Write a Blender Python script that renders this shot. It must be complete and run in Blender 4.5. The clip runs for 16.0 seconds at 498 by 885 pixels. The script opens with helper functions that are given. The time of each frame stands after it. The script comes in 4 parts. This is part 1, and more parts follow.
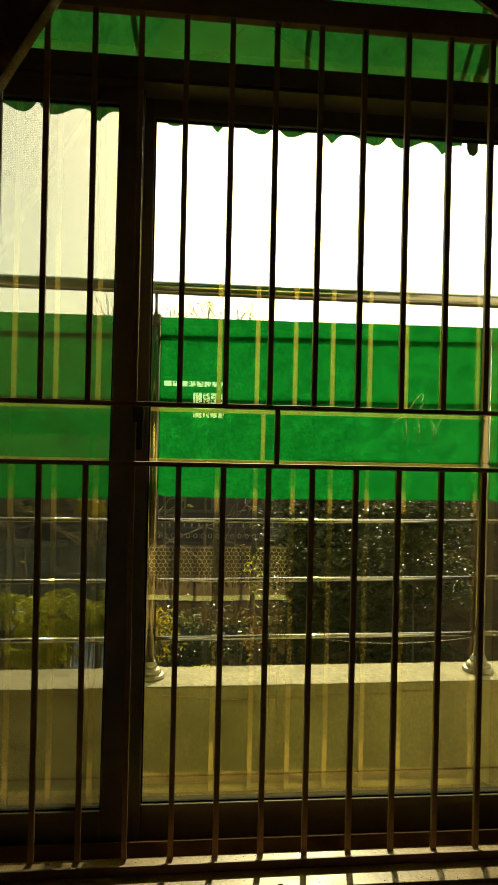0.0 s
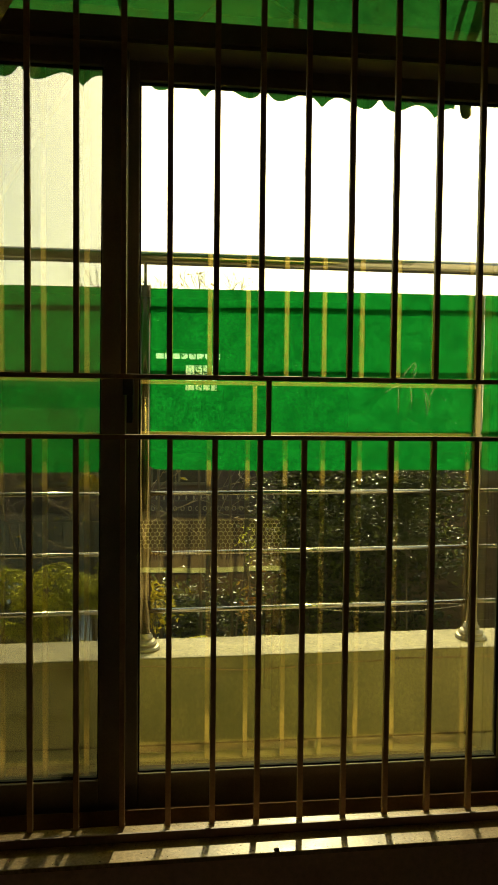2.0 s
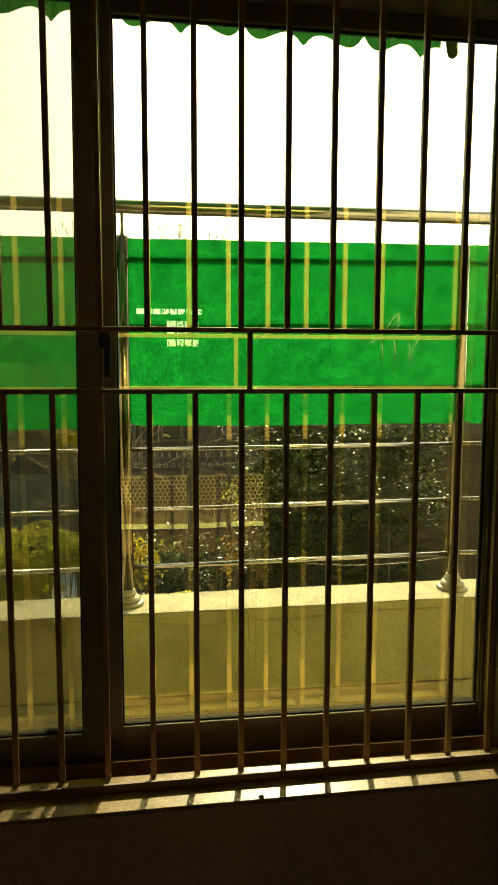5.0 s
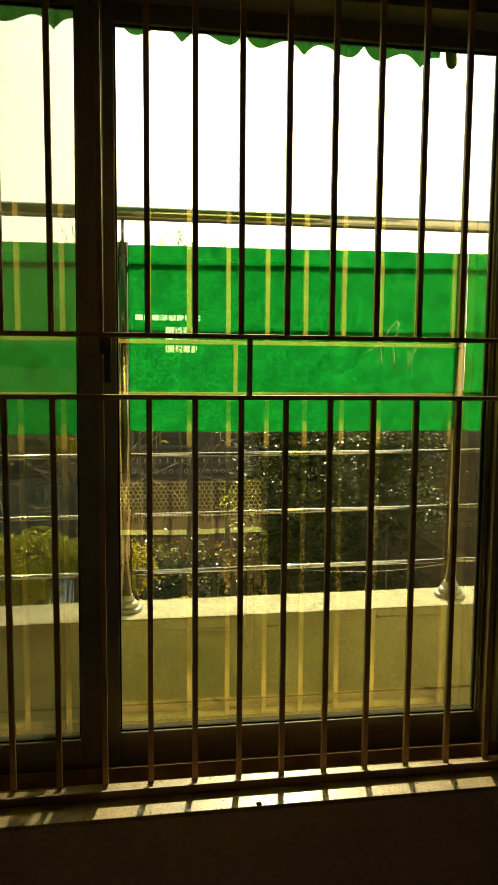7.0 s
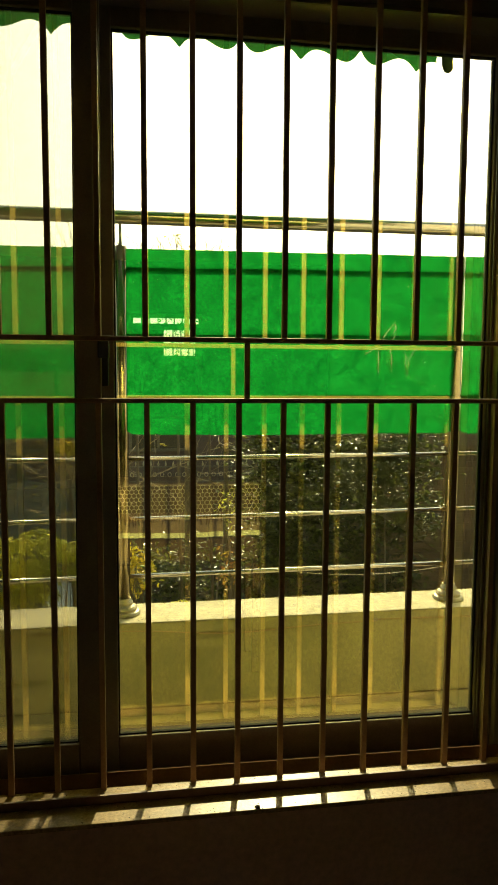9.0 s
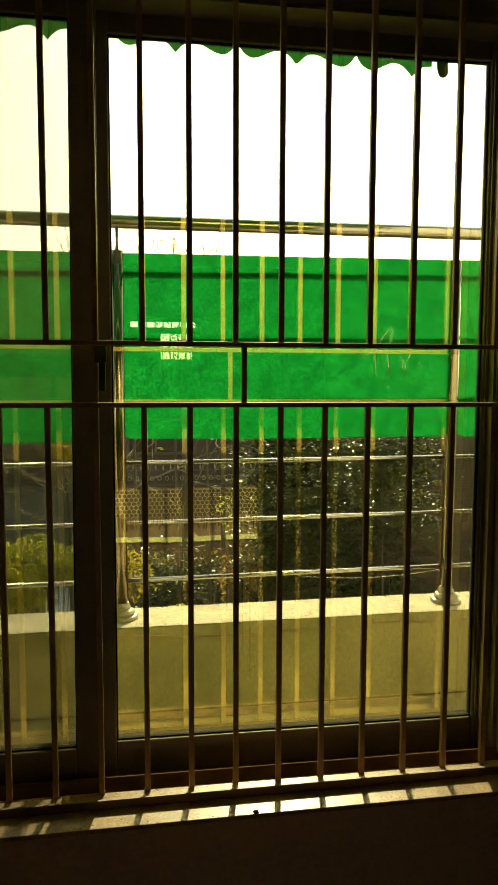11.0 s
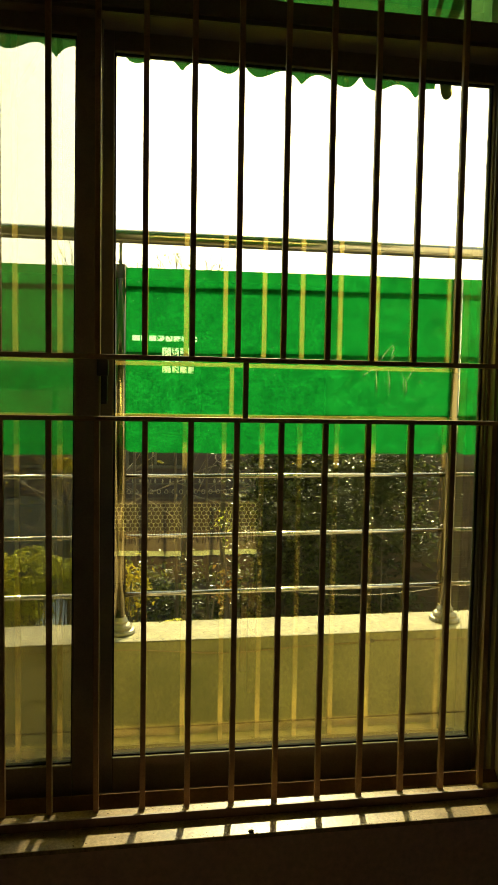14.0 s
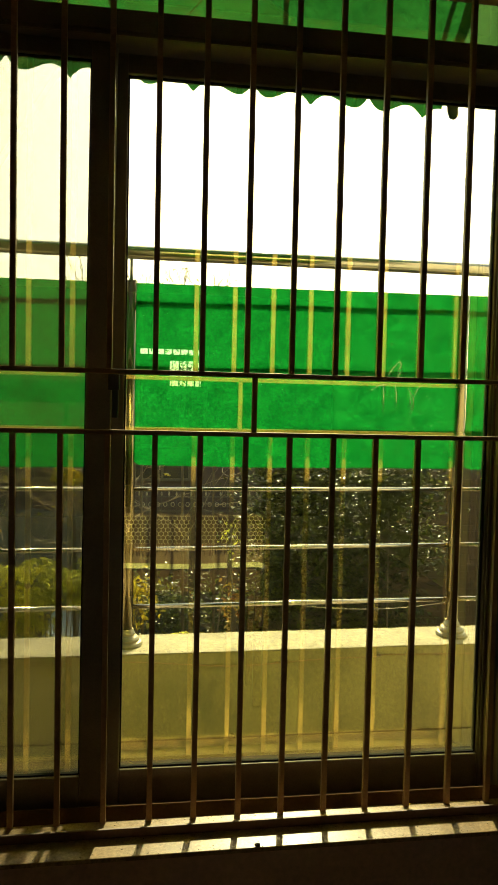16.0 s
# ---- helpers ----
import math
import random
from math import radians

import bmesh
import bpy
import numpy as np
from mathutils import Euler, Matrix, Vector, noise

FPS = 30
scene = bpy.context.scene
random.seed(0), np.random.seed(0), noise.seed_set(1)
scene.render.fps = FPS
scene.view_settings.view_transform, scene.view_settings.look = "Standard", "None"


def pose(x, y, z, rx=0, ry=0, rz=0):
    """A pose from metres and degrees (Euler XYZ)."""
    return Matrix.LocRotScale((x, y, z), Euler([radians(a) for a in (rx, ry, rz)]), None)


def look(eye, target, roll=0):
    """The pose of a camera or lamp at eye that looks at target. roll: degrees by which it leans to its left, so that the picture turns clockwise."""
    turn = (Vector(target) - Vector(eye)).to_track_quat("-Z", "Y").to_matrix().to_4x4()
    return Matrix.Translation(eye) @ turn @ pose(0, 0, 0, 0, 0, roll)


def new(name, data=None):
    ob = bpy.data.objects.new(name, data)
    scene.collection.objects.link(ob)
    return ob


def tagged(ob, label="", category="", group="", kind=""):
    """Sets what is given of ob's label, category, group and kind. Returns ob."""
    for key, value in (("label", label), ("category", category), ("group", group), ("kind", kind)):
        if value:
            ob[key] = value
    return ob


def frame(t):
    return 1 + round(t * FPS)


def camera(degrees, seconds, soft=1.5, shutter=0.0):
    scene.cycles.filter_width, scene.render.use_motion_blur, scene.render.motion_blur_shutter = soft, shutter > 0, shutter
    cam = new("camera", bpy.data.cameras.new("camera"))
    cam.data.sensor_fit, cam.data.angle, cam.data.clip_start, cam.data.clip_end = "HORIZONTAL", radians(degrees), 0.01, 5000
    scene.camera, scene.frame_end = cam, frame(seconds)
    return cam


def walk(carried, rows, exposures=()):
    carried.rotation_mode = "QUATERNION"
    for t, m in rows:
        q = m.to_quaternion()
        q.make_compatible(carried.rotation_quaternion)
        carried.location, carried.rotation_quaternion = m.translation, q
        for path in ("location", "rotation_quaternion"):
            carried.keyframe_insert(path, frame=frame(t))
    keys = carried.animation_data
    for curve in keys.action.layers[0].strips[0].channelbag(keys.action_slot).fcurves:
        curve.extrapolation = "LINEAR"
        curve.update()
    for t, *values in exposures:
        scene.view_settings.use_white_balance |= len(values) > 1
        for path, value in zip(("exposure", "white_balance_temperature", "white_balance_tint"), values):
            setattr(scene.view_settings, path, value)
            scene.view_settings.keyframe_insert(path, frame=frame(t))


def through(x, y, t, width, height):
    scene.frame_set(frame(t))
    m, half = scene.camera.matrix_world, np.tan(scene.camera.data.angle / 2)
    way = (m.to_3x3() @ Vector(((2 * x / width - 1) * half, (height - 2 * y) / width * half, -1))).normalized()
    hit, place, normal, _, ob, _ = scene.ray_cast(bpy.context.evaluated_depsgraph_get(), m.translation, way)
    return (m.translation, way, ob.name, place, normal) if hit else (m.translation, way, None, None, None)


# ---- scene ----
cam = camera(40.0, 16.0, soft=1.15)
PATH = [
    (0, (0.0022, -1.7478, 1.5092), (0.2006, 0.2424, 1.5051), 1.28),
    (0.5, (0.0056, -1.7468, 1.5090), (0.2106, 0.2426, 1.4926), 1.16),
    (1, (0.0053, -1.7431, 1.5107), (0.2148, 0.2456, 1.4747), 1.17),
    (1.5, (0.0052, -1.7441, 1.5104), (0.2135, 0.2445, 1.4646), 1.19),
    (2, (0.0095, -1.7355, 1.5079), (0.2267, 0.2508, 1.4229), 0.59),
    (2.5, (0.0094, -1.7289, 1.5042), (0.2476, 0.2521, 1.3658), 0.07),
    (3, (0.0127, -1.7173, 1.5021), (0.2564, 0.2602, 1.3285), 0.03),
    (3.5, (0.0177, -1.7052, 1.4946), (0.2798, 0.2659, 1.2798), 0.11),
    (4, (0.0180, -1.7058, 1.4965), (0.2847, 0.2648, 1.2832), 0.09),
    (6.5, (0.0178, -1.7081, 1.4995), (0.2828, 0.2643, 1.3010), 0.32),
    (7, (0.0131, -1.7108, 1.4987), (0.2849, 0.2614, 1.3067), 0.46),
    (7.5, (0.0136, -1.7118, 1.4978), (0.2894, 0.2594, 1.3024), 0.44),
    (8, (0.0173, -1.7114, 1.5005), (0.2917, 0.2604, 1.3082), 0.36),
    (8.5, (0.0127, -1.7117, 1.5009), (0.2921, 0.2598, 1.3135), 0.42),
    (9, (0.0145, -1.7134, 1.4998), (0.2910, 0.2589, 1.3162), 0.34),
    (11.5, (0.0146, -1.7157, 1.5025), (0.3007, 0.2568, 1.3370), 0.16),
    (12, (0.0158, -1.7184, 1.5029), (0.2977, 0.2563, 1.3578), 0.62),
    (12.5, (0.0117, -1.7139, 1.5000), (0.3038, 0.2591, 1.3516), 1.27),
    (13, (0.0230, -1.7113, 1.5035), (0.3063, 0.2644, 1.3757), 0.82),
    (13.5, (0.0139, -1.7147, 1.5025), (0.3002, 0.2606, 1.3755), 1.03),
    (14, (0.0127, -1.7149, 1.5042), (0.2973, 0.2604, 1.3723), 0.99),
    (14.5, (0.0118, -1.7183, 1.5031), (0.2810, 0.2604, 1.3913), 1.33),
    (15, (0.0140, -1.7154, 1.5043), (0.2740, 0.2645, 1.3924), 1.54),
    (15.5, (0.0040, -1.7324, 1.5071), (0.2679, 0.2469, 1.3952), 1.49),
    (16, (0.0041, -1.7354, 1.5080), (0.2700, 0.2446, 1.4139), 1.30),
]
walk(cam, [(t, look(eye, target, roll)) for t, eye, target, roll in PATH],
     exposures=[(0.0, 1.29), (2.0, 1.32), (3.5, 1.89), (9.0, 1.87), (16.0, 1.87)])

# ---------------------------------------------------------------- light
SUN_AZ, SUN_EL = 11.2, 36.7          # degrees: to the right of straight out, above the horizon
world = bpy.data.worlds.new("sky")
scene.world = world
world.use_nodes = True
wn = world.node_tree
sky = wn.nodes.new("ShaderNodeTexSky")
sky.sky_type, sky.sun_disc = "NISHITA", False
sky.sun_elevation, sky.sun_rotation = radians(SUN_EL), radians(SUN_AZ)
sky.air_density, sky.dust_density, sky.ozone_density = 1.0, 2.4, 1.0
wn.nodes["Background"].inputs["Strength"].default_value = 0.15
wn.links.new(sky.outputs[0], wn.nodes["Background"].inputs["Color"])
sun = new("sun", bpy.data.lights.new("sun", "SUN"))
sun.data.energy, sun.data.angle, sun.data.color = 4.0, radians(0.6), (1.0, 0.93, 0.8)
sun_dir = Vector((math.sin(radians(SUN_AZ)) * math.cos(radians(SUN_EL)),
                  math.cos(radians(SUN_AZ)) * math.cos(radians(SUN_EL)), math.sin(radians(SUN_EL))))
sun.matrix_world = look(sun_dir * 30, (0, 0, 0))


# ---------------------------------------------------------------- materials
def mat_new(name):
    m = bpy.data.materials.new(name)
    m.use_nodes = True
    nt = m.node_tree
    return m, nt, nt.nodes["Principled BSDF"], nt.nodes["Material Output"]


def noise_node(nt, scale, detail=4.0, rough=0.6, stretch=(1, 1, 1)):
    tc, mp, nz = (nt.nodes.new(k) for k in ("ShaderNodeTexCoord", "ShaderNodeMapping", "ShaderNodeTexNoise"))
    mp.inputs["Scale"].default_value = stretch
    nz.inputs["Scale"].default_value, nz.inputs["Detail"].default_value = scale, detail
    nz.inputs["Roughness"].default_value = rough
    nt.links.new(tc.outputs["Object"], mp.inputs["Vector"])
    nt.links.new(mp.outputs[0], nz.inputs["Vector"])
    return nz


def ramp_node(nt, source, a, b, lo=0.35, hi=0.65):
    r = nt.nodes.new("ShaderNodeValToRGB")
    r.color_ramp.elements[0].position, r.color_ramp.elements[1].position = lo, hi
    r.color_ramp.elements[0].color, r.color_ramp.elements[1].color = (*a, 1), (*b, 1)
    nt.links.new(source, r.inputs[0])
    return r


def mix_col(nt, fac, a, b, mode="MIX"):
    mx = nt.nodes.new("ShaderNodeMix")
    mx.data_type, mx.blend_type = "RGBA", mode
    for value, at in ((fac, 0), (a, 6), (b, 7)):
        if isinstance(value, (int, float)):
            mx.inputs[at].default_value = value
        elif isinstance(value, tuple):
            mx.inputs[at].default_value = (*value, 1)
        else:
            nt.links.new(value, mx.inputs[at])
    return mx.outputs[2]


def surface(name, a, b, rough=0.6, metal=0.0, scale=6.0, fine=120.0, bump=0.2, depth=0.002, stain=None, stretch=(1, 1, 1), vary=0.0, grit=0.28, shine=0.5):
    """Base colour wanders from a to b (large scale), with fine grain, optional stains, and relief."""
    m, nt, bsdf, out = mat_new(name)
    big, small = noise_node(nt, scale, 5.0, 0.62, stretch), noise_node(nt, fine, 3.0, 0.6, stretch)
    col = ramp_node(nt, big.outputs["Fac"], a, b).outputs[0]
    grain = ramp_node(nt, small.outputs["Fac"], (1 - grit,) * 3, (1.0 + grit * 0.55,) * 3, 0.25 + 0.2 * (grit - 0.28), 0.75 - 0.3 * (grit - 0.28)).outputs[0]
    col = mix_col(nt, 0.7, col, grain, "MULTIPLY")
    if stain:
        blot = noise_node(nt, scale * 0.45, 7.0, 0.72, stretch)
        f = ramp_node(nt, blot.outputs["Fac"], (0, 0, 0), (1, 1, 1), 0.53, 0.68).outputs[0]
        col = mix_col(nt, f, col, stain)
    if vary:
        info = nt.nodes.new("ShaderNodeObjectInfo")
        tone = ramp_node(nt, info.outputs["Random"], (1 - vary,) * 3, (1 + vary * 0.6,) * 3, 0.0, 1.0).outputs[0]
        col = mix_col(nt, 1.0, col, tone, "MULTIPLY")
    nt.links.new(col, bsdf.inputs["Base Color"])
    rr = nt.nodes.new("ShaderNodeMapRange")
    rr.inputs["To Min"].default_value, rr.inputs["To Max"].default_value = max(0.03, rough - 0.12), min(1.0, rough + 0.12)
    nt.links.new(big.outputs["Fac"], rr.inputs["Value"])
    nt.links.new(rr.outputs[0], bsdf.inputs["Roughness"])
    bsdf.inputs["Metallic"].default_value = metal
    bsdf.inputs["Specular IOR Level"].default_value = shine
    bp = nt.nodes.new("ShaderNodeBump")
    bp.inputs["Strength"].default_value, bp.inputs["Distance"].default_value = bump, depth
    nt.links.new(small.outputs["Fac"], bp.inputs["Height"])
    nt.links.new(bp.outputs[0], bsdf.inputs["Normal"])
    return m


def glass_pane(name, tint, mirror, strength):
    """Thin coated window glass: passes tinted light straight on and mirrors part of it."""
    m, nt, bsdf, out = mat_new(name)
    nt.nodes.remove(bsdf)
    clear, gloss, mix, fres, add = (nt.nodes.new("ShaderNode" + k) for k in ("BsdfTransparent", "BsdfGlossy", "MixShader", "Fresnel", "Math"))
    clear.inputs["Color"].default_value = (*tint, 1)
    gloss.inputs["Color"].default_value = (*mirror, 1)
    gloss.inputs["Roughness"].default_value = 0.0
    fres.inputs["IOR"].default_value = 1.5
    add.operation, add.use_clamp = "ADD", True
    add.inputs[1].default_value = strength
    nt.links.new(fres.outputs[0], add.inputs[0])
    nt.links.new(add.outputs[0], mix.inputs[0])
    nt.links.new(clear.outputs[0], mix.inputs[1])
    nt.links.new(gloss.outputs[0], mix.inputs[2])
    nt.links.new(mix.outputs[0], out.inputs["Surface"])
    return m


def sheer(name, a, b, through, scale, fine, specks=None, open_part=0.0, mottle=0, felted=0.65, band=0.13):
    """Cloth or leaf that lets light through: diffuse and translucent, mottled; open_part lets rays straight through."""
    m, nt, bsdf, out = mat_new(name)
    nt.nodes.remove(bsdf)
    big, small = noise_node(nt, scale, 5.0, 0.65), noise_node(nt, fine, 4.0, 0.7)
    col = ramp_node(nt, big.outputs["Fac"], a, b, 0.3, 0.7).outputs[0]
    grain = ramp_node(nt, small.outputs["Fac"], (0.55, 0.55, 0.55), (1.25, 1.25, 1.25), 0.28, 0.72).outputs[0]
    col = mix_col(nt, 0.8, col, grain, "MULTIPLY")
    if mottle:
        mid = noise_node(nt, mottle, 6.0, 0.75)
        felt = ramp_node(nt, mid.outputs["Fac"], (0.28, 0.34, 0.28), (1.62, 1.52, 1.35), 0.5 - band, 0.5 + band).outputs[0]
        col = mix_col(nt, felted, col, felt, "MULTIPLY")
    if specks:
        vor = nt.nodes.new("ShaderNodeTexVoronoi")
        vor.inputs["Scale"].default_value = 38.0
        tc = nt.nodes.new("ShaderNodeTexCoord")
        nt.links.new(tc.outputs["Object"], vor.inputs["Vector"])
        f = ramp_node(nt, vor.outputs["Distance"], (1, 1, 1), (0, 0, 0), 0.035, 0.085).outputs[0]
        patch = noise_node(nt, 4.5, 4.0, 0.7)
        some = ramp_node(nt, patch.outputs["Fac"], (0, 0, 0), (1, 1, 1), 0.50, 0.58).outputs[0]
        f = mix_col(nt, 1.0, f, some, "MULTIPLY")
        col = mix_col(nt, f, col, specks)
    dif, tra, mix = (nt.nodes.new("ShaderNode" + k) for k in ("BsdfDiffuse", "BsdfTranslucent", "MixShader"))
    nt.links.new(col, dif.inputs["Color"])
    nt.links.new(col, tra.inputs["Color"])
    mix.inputs[0].default_value = through
    nt.links.new(dif.outputs[0], mix.inputs[1])
    nt.links.new(tra.outputs[0], mix.inputs[2])
    bp = nt.nodes.new("ShaderNodeBump")
    bp.inputs["Strength"].default_value, bp.inputs["Distance"].default_value = 0.3, 0.002
    nt.links.new(small.outputs["Fac"], bp.inputs["Height"])
    nt.links.new(bp.outputs[0], dif.inputs["Normal"])
    last = mix.outputs[0]
    if open_part:
        clear, mx = nt.nodes.new("ShaderNodeBsdfTransparent"), nt.nodes.new("ShaderNodeMixShader")
        mx.inputs[0].default_value = open_part
        nt.links.new(last, mx.inputs[1])
        nt.links.new(clear.outputs[0], mx.inputs[2])
        last = mx.outputs[0]
    nt.links.new(last, out.inputs["Surface"])
    return m


def leafy(name, a, b, gloss=0.35, through=0.4):
    """Leaf: colour differs from leaf to leaf, a waxy top, and light passes through."""
    m, nt, bsdf, out = mat_new(name)
    geo = nt.nodes.new("ShaderNodeNewGeometry")
    col = ramp_node(nt, geo.outputs["Random Per Island"], a, b, 0.0, 1.0).outputs[0]
    nz = noise_node(nt, 3.0, 3.0)
    tone = ramp_node(nt, nz.outputs["Fac"], (0.7, 0.75, 0.7), (1.2, 1.15, 1.0), 0.35, 0.65).outputs[0]
    col = mix_col(nt, 1.0, col, tone, "MULTIPLY")
    nt.links.new(col, bsdf.inputs["Base Color"])
    bsdf.inputs["Roughness"].default_value = gloss
    tra, mix = nt.nodes.new("ShaderNodeBsdfTranslucent"), nt.nodes.new("ShaderNodeMixShader")
    nt.links.new(col, tra.inputs["Color"])
    mix.inputs[0].default_value = through
    nt.links.new(bsdf.outputs[0], mix.inputs[1])
    nt.links.new(tra.outputs[0], mix.inputs[2])
    nt.links.new(mix.outputs[0], out.inputs["Surface"])
    return m


M_BRONZE = surface("bronze_aluminium", (0.150, 0.125, 0.090), (0.190, 0.160, 0.118), 0.42, 0.2, 9, 220, 0.05)
M_GASKET = surface("grey_rubber", (0.018, 0.018, 0.016), (0.028, 0.028, 0.025), 0.95, 0.0, 30, 300, 0.1, shine=0.05)
M_BARS = surface("brown_painted_steel", (0.34, 0.205, 0.105), (0.40, 0.245, 0.125), 0.5, 0.0, 14, 160, 0.25, 0.001, stain=(0.22, 0.12, 0.06))
M_SILL = surface("cream_stone", (0.33, 0.225, 0.125), (0.43, 0.305, 0.175), 0.30, 0.0, 16, 130, 0.25, 0.001, stain=(0.20, 0.15, 0.10), grit=0.5, shine=0.16)
M_PLASTER = surface("plaster", (0.74, 0.70, 0.62), (0.80, 0.76, 0.68), 0.85, 0.0, 2, 80, 0.25)
M_FRONT = surface("facade_plaster", (0.54, 0.48, 0.40), (0.62, 0.55, 0.46), 0.9, 0.0, 2, 80, 0.25)
M_PANEL = surface("brown_wall_panel", (0.60, 0.39, 0.32), (0.68, 0.46, 0.38), 0.6, 0.0, 2, 60, 0.15)
M_CEIL = surface("white_paint", (0.80, 0.78, 0.74), (0.86, 0.84, 0.80), 0.9, 0.0, 2, 80, 0.1)
# Room dimness put into the colour: far wall and front wall's inner skin.
M_DIMWALL = surface("dimmed_wall_tone", (0.085, 0.065, 0.05), (0.115, 0.09, 0.07), 0.85, 0.0, 2, 80, 0.25)
M_FLOOR = surface("wood_floor", (0.09, 0.070, 0.052), (0.125, 0.098, 0.075), 0.4, 0.0, 3, 60, 0.15, stretch=(6, 1, 1))
M_CONCRETE = surface("weathered_concrete", (0.36, 0.31, 0.20), (0.46, 0.40, 0.27), 0.9, 0.0, 9, 60, 0.6, 0.004, stain=(0.22, 0.19, 0.13), grit=0.55)
M_RENDERED = surface("stained_render", (0.285, 0.250, 0.110), (0.400, 0.352, 0.158), 0.9, 0.0, 3.2, 70, 0.45, 0.003, stain=(0.19, 0.18, 0.08), stretch=(1.3, 1, 0.8), grit=0.42)
M_STEEL = surface("stainless_steel", (0.52, 0.48, 0.42), (0.62, 0.58, 0.51), 0.13, 1.0, 4, 260, 0.004)
M_FLANGE = surface("weathered_steel", (0.34, 0.29, 0.19), (0.44, 0.38, 0.26), 0.42, 1.0, 14, 160, 0.08, stain=(0.22, 0.18, 0.11))
M_DULL = surface("dull_stainless_steel", (0.36, 0.29, 0.19), (0.44, 0.36, 0.24), 0.17, 1.0, 9, 160, 0.08)
M_TILE = surface("terrace_tile", (0.33, 0.27, 0.14), (0.42, 0.35, 0.19), 0.7, 0.0, 4, 60, 0.2, stain=(0.23, 0.19, 0.10))
M_GLASS = glass_pane("coated_window_glass", (1.0, 0.99, 0.77), (0.97, 0.99, 0.48), 0.305)
M_CLEAR = glass_pane("plain_window_glass", (0.95, 0.97, 0.95), (1, 1, 1), 0.0)
M_GREEN = sheer("green_shade_cloth", (0.002, 0.12, 0.017), (0.006, 0.23, 0.035), 0.62, 13, 240, specks=(0.38, 0.62, 0.34), mottle=95, felted=0.6)
M_AWNING = sheer("green_awning_canvas", (0.006, 0.062, 0.012), (0.015, 0.112, 0.022), 0.6, 7, 300, mottle=170, felted=0.78, band=0.08)
M_AWNPALE = sheer("paler_awning_canvas", (0.030, 0.090, 0.030), (0.050, 0.13, 0.045), 0.6, 7, 170, mottle=150, felted=0.8, band=0.08)
M_AWNDARK = sheer("dark_awning_canvas", (0.038, 0.072, 0.034), (0.055, 0.10, 0.048), 0.58, 5, 130)
M_MESH = sheer("insect_screen", (0.066, 0.056, 0.030), (0.080, 0.070, 0.040), 0.35, 3, 500, open_part=0.66)


def weave(m, pitch, lo, hi):
    """Threads both ways: the share of rays let through rises and falls across the cloth."""
    nt = m.node_tree
    out = next(n for n in nt.nodes if n.type == "OUTPUT_MATERIAL")
    mix = out.inputs["Surface"].links[0].from_node
    tc = nt.nodes.new("ShaderNodeTexCoord")
    parts = []
    for axis in ("X", "Z"):
        wv = nt.nodes.new("ShaderNodeTexWave")
        wv.bands_direction = axis
        wv.inputs["Scale"].default_value = 0.314 / pitch
        wv.inputs["Distortion"].default_value = 0.25
        wv.inputs["Detail Scale"].default_value = 0.05
        nt.links.new(tc.outputs["Object"], wv.inputs["Vector"])
        parts.append(wv.outputs["Fac"])
    add, rng = nt.nodes.new("ShaderNodeMath"), nt.nodes.new("ShaderNodeMapRange")
    nt.links.new(parts[0], add.inputs[0])
    nt.links.new(parts[1], add.inputs[1])
    rng.inputs["From Max"].default_value = 2.0
    rng.inputs["To Min"].default_value, rng.inputs["To Max"].default_value = lo, hi
    nt.links.new(add.outputs[0], rng.inputs["Value"])
    nt.links.new(rng.outputs[0], mix.inputs[0])


weave(M_MESH, 0.0048, 0.62, 0.73)
M_CURTAIN = surface("floral_curtain_cloth", (0.12, 0.050, 0.050), (0.20, 0.10, 0.09), 0.95, 0.0, 22, 300, 0.3, stain=(0.34, 0.20, 0.17), shine=0.1)
M_WIRE = surface("wire_sheath", (0.34, 0.20, 0.09), (0.42, 0.26, 0.12), 0.5, 0.0, 20, 100, 0.1)
M_LIP = surface("red_brown_paint", (0.15, 0.075, 0.050), (0.19, 0.10, 0.068), 0.5, 0.0, 9, 120, 0.2)
M_BOARD = surface("brown_board_paint", (0.085, 0.043, 0.016), (0.115, 0.060, 0.023), 0.85, 0.0, 9, 120, 0.2, shine=0.1)
M_BARK0 = surface("dark_crumbs", (0.05, 0.035, 0.02), (0.09, 0.06, 0.035), 0.95, 0.0, 30, 200, 0.1)
M_BLACK = surface("black_plastic", (0.012, 0.012, 0.012), (0.02, 0.02, 0.02), 0.35, 0.0, 30, 200, 0.05)


# ---------------------------------------------------------------- mesh tools
def bm_box(bm, x0, x1, y0, y1, z0, z1, bevel=0.0):
    r = bmesh.ops.create_cube(bm, size=1.0)
    bmesh.ops.scale(bm, vec=(x1 - x0, y1 - y0, z1 - z0), verts=r["verts"])
    bmesh.ops.translate(bm, vec=((x0 + x1) / 2, (y0 + y1) / 2, (z0 + z1) / 2), verts=r["verts"])
    if bevel:
        edges = list({e for v in r["verts"] for e in v.link_edges})
        bmesh.ops.bevel(bm, geom=edges, offset=bevel, segments=2, affect="EDGES", profile=0.5)
    return bm


def box(x0, x1, y0, y1, z0, z1, bevel=0.0):
    return bm_box(bmesh.new(), x0, x1, y0, y1, z0, z1, bevel)


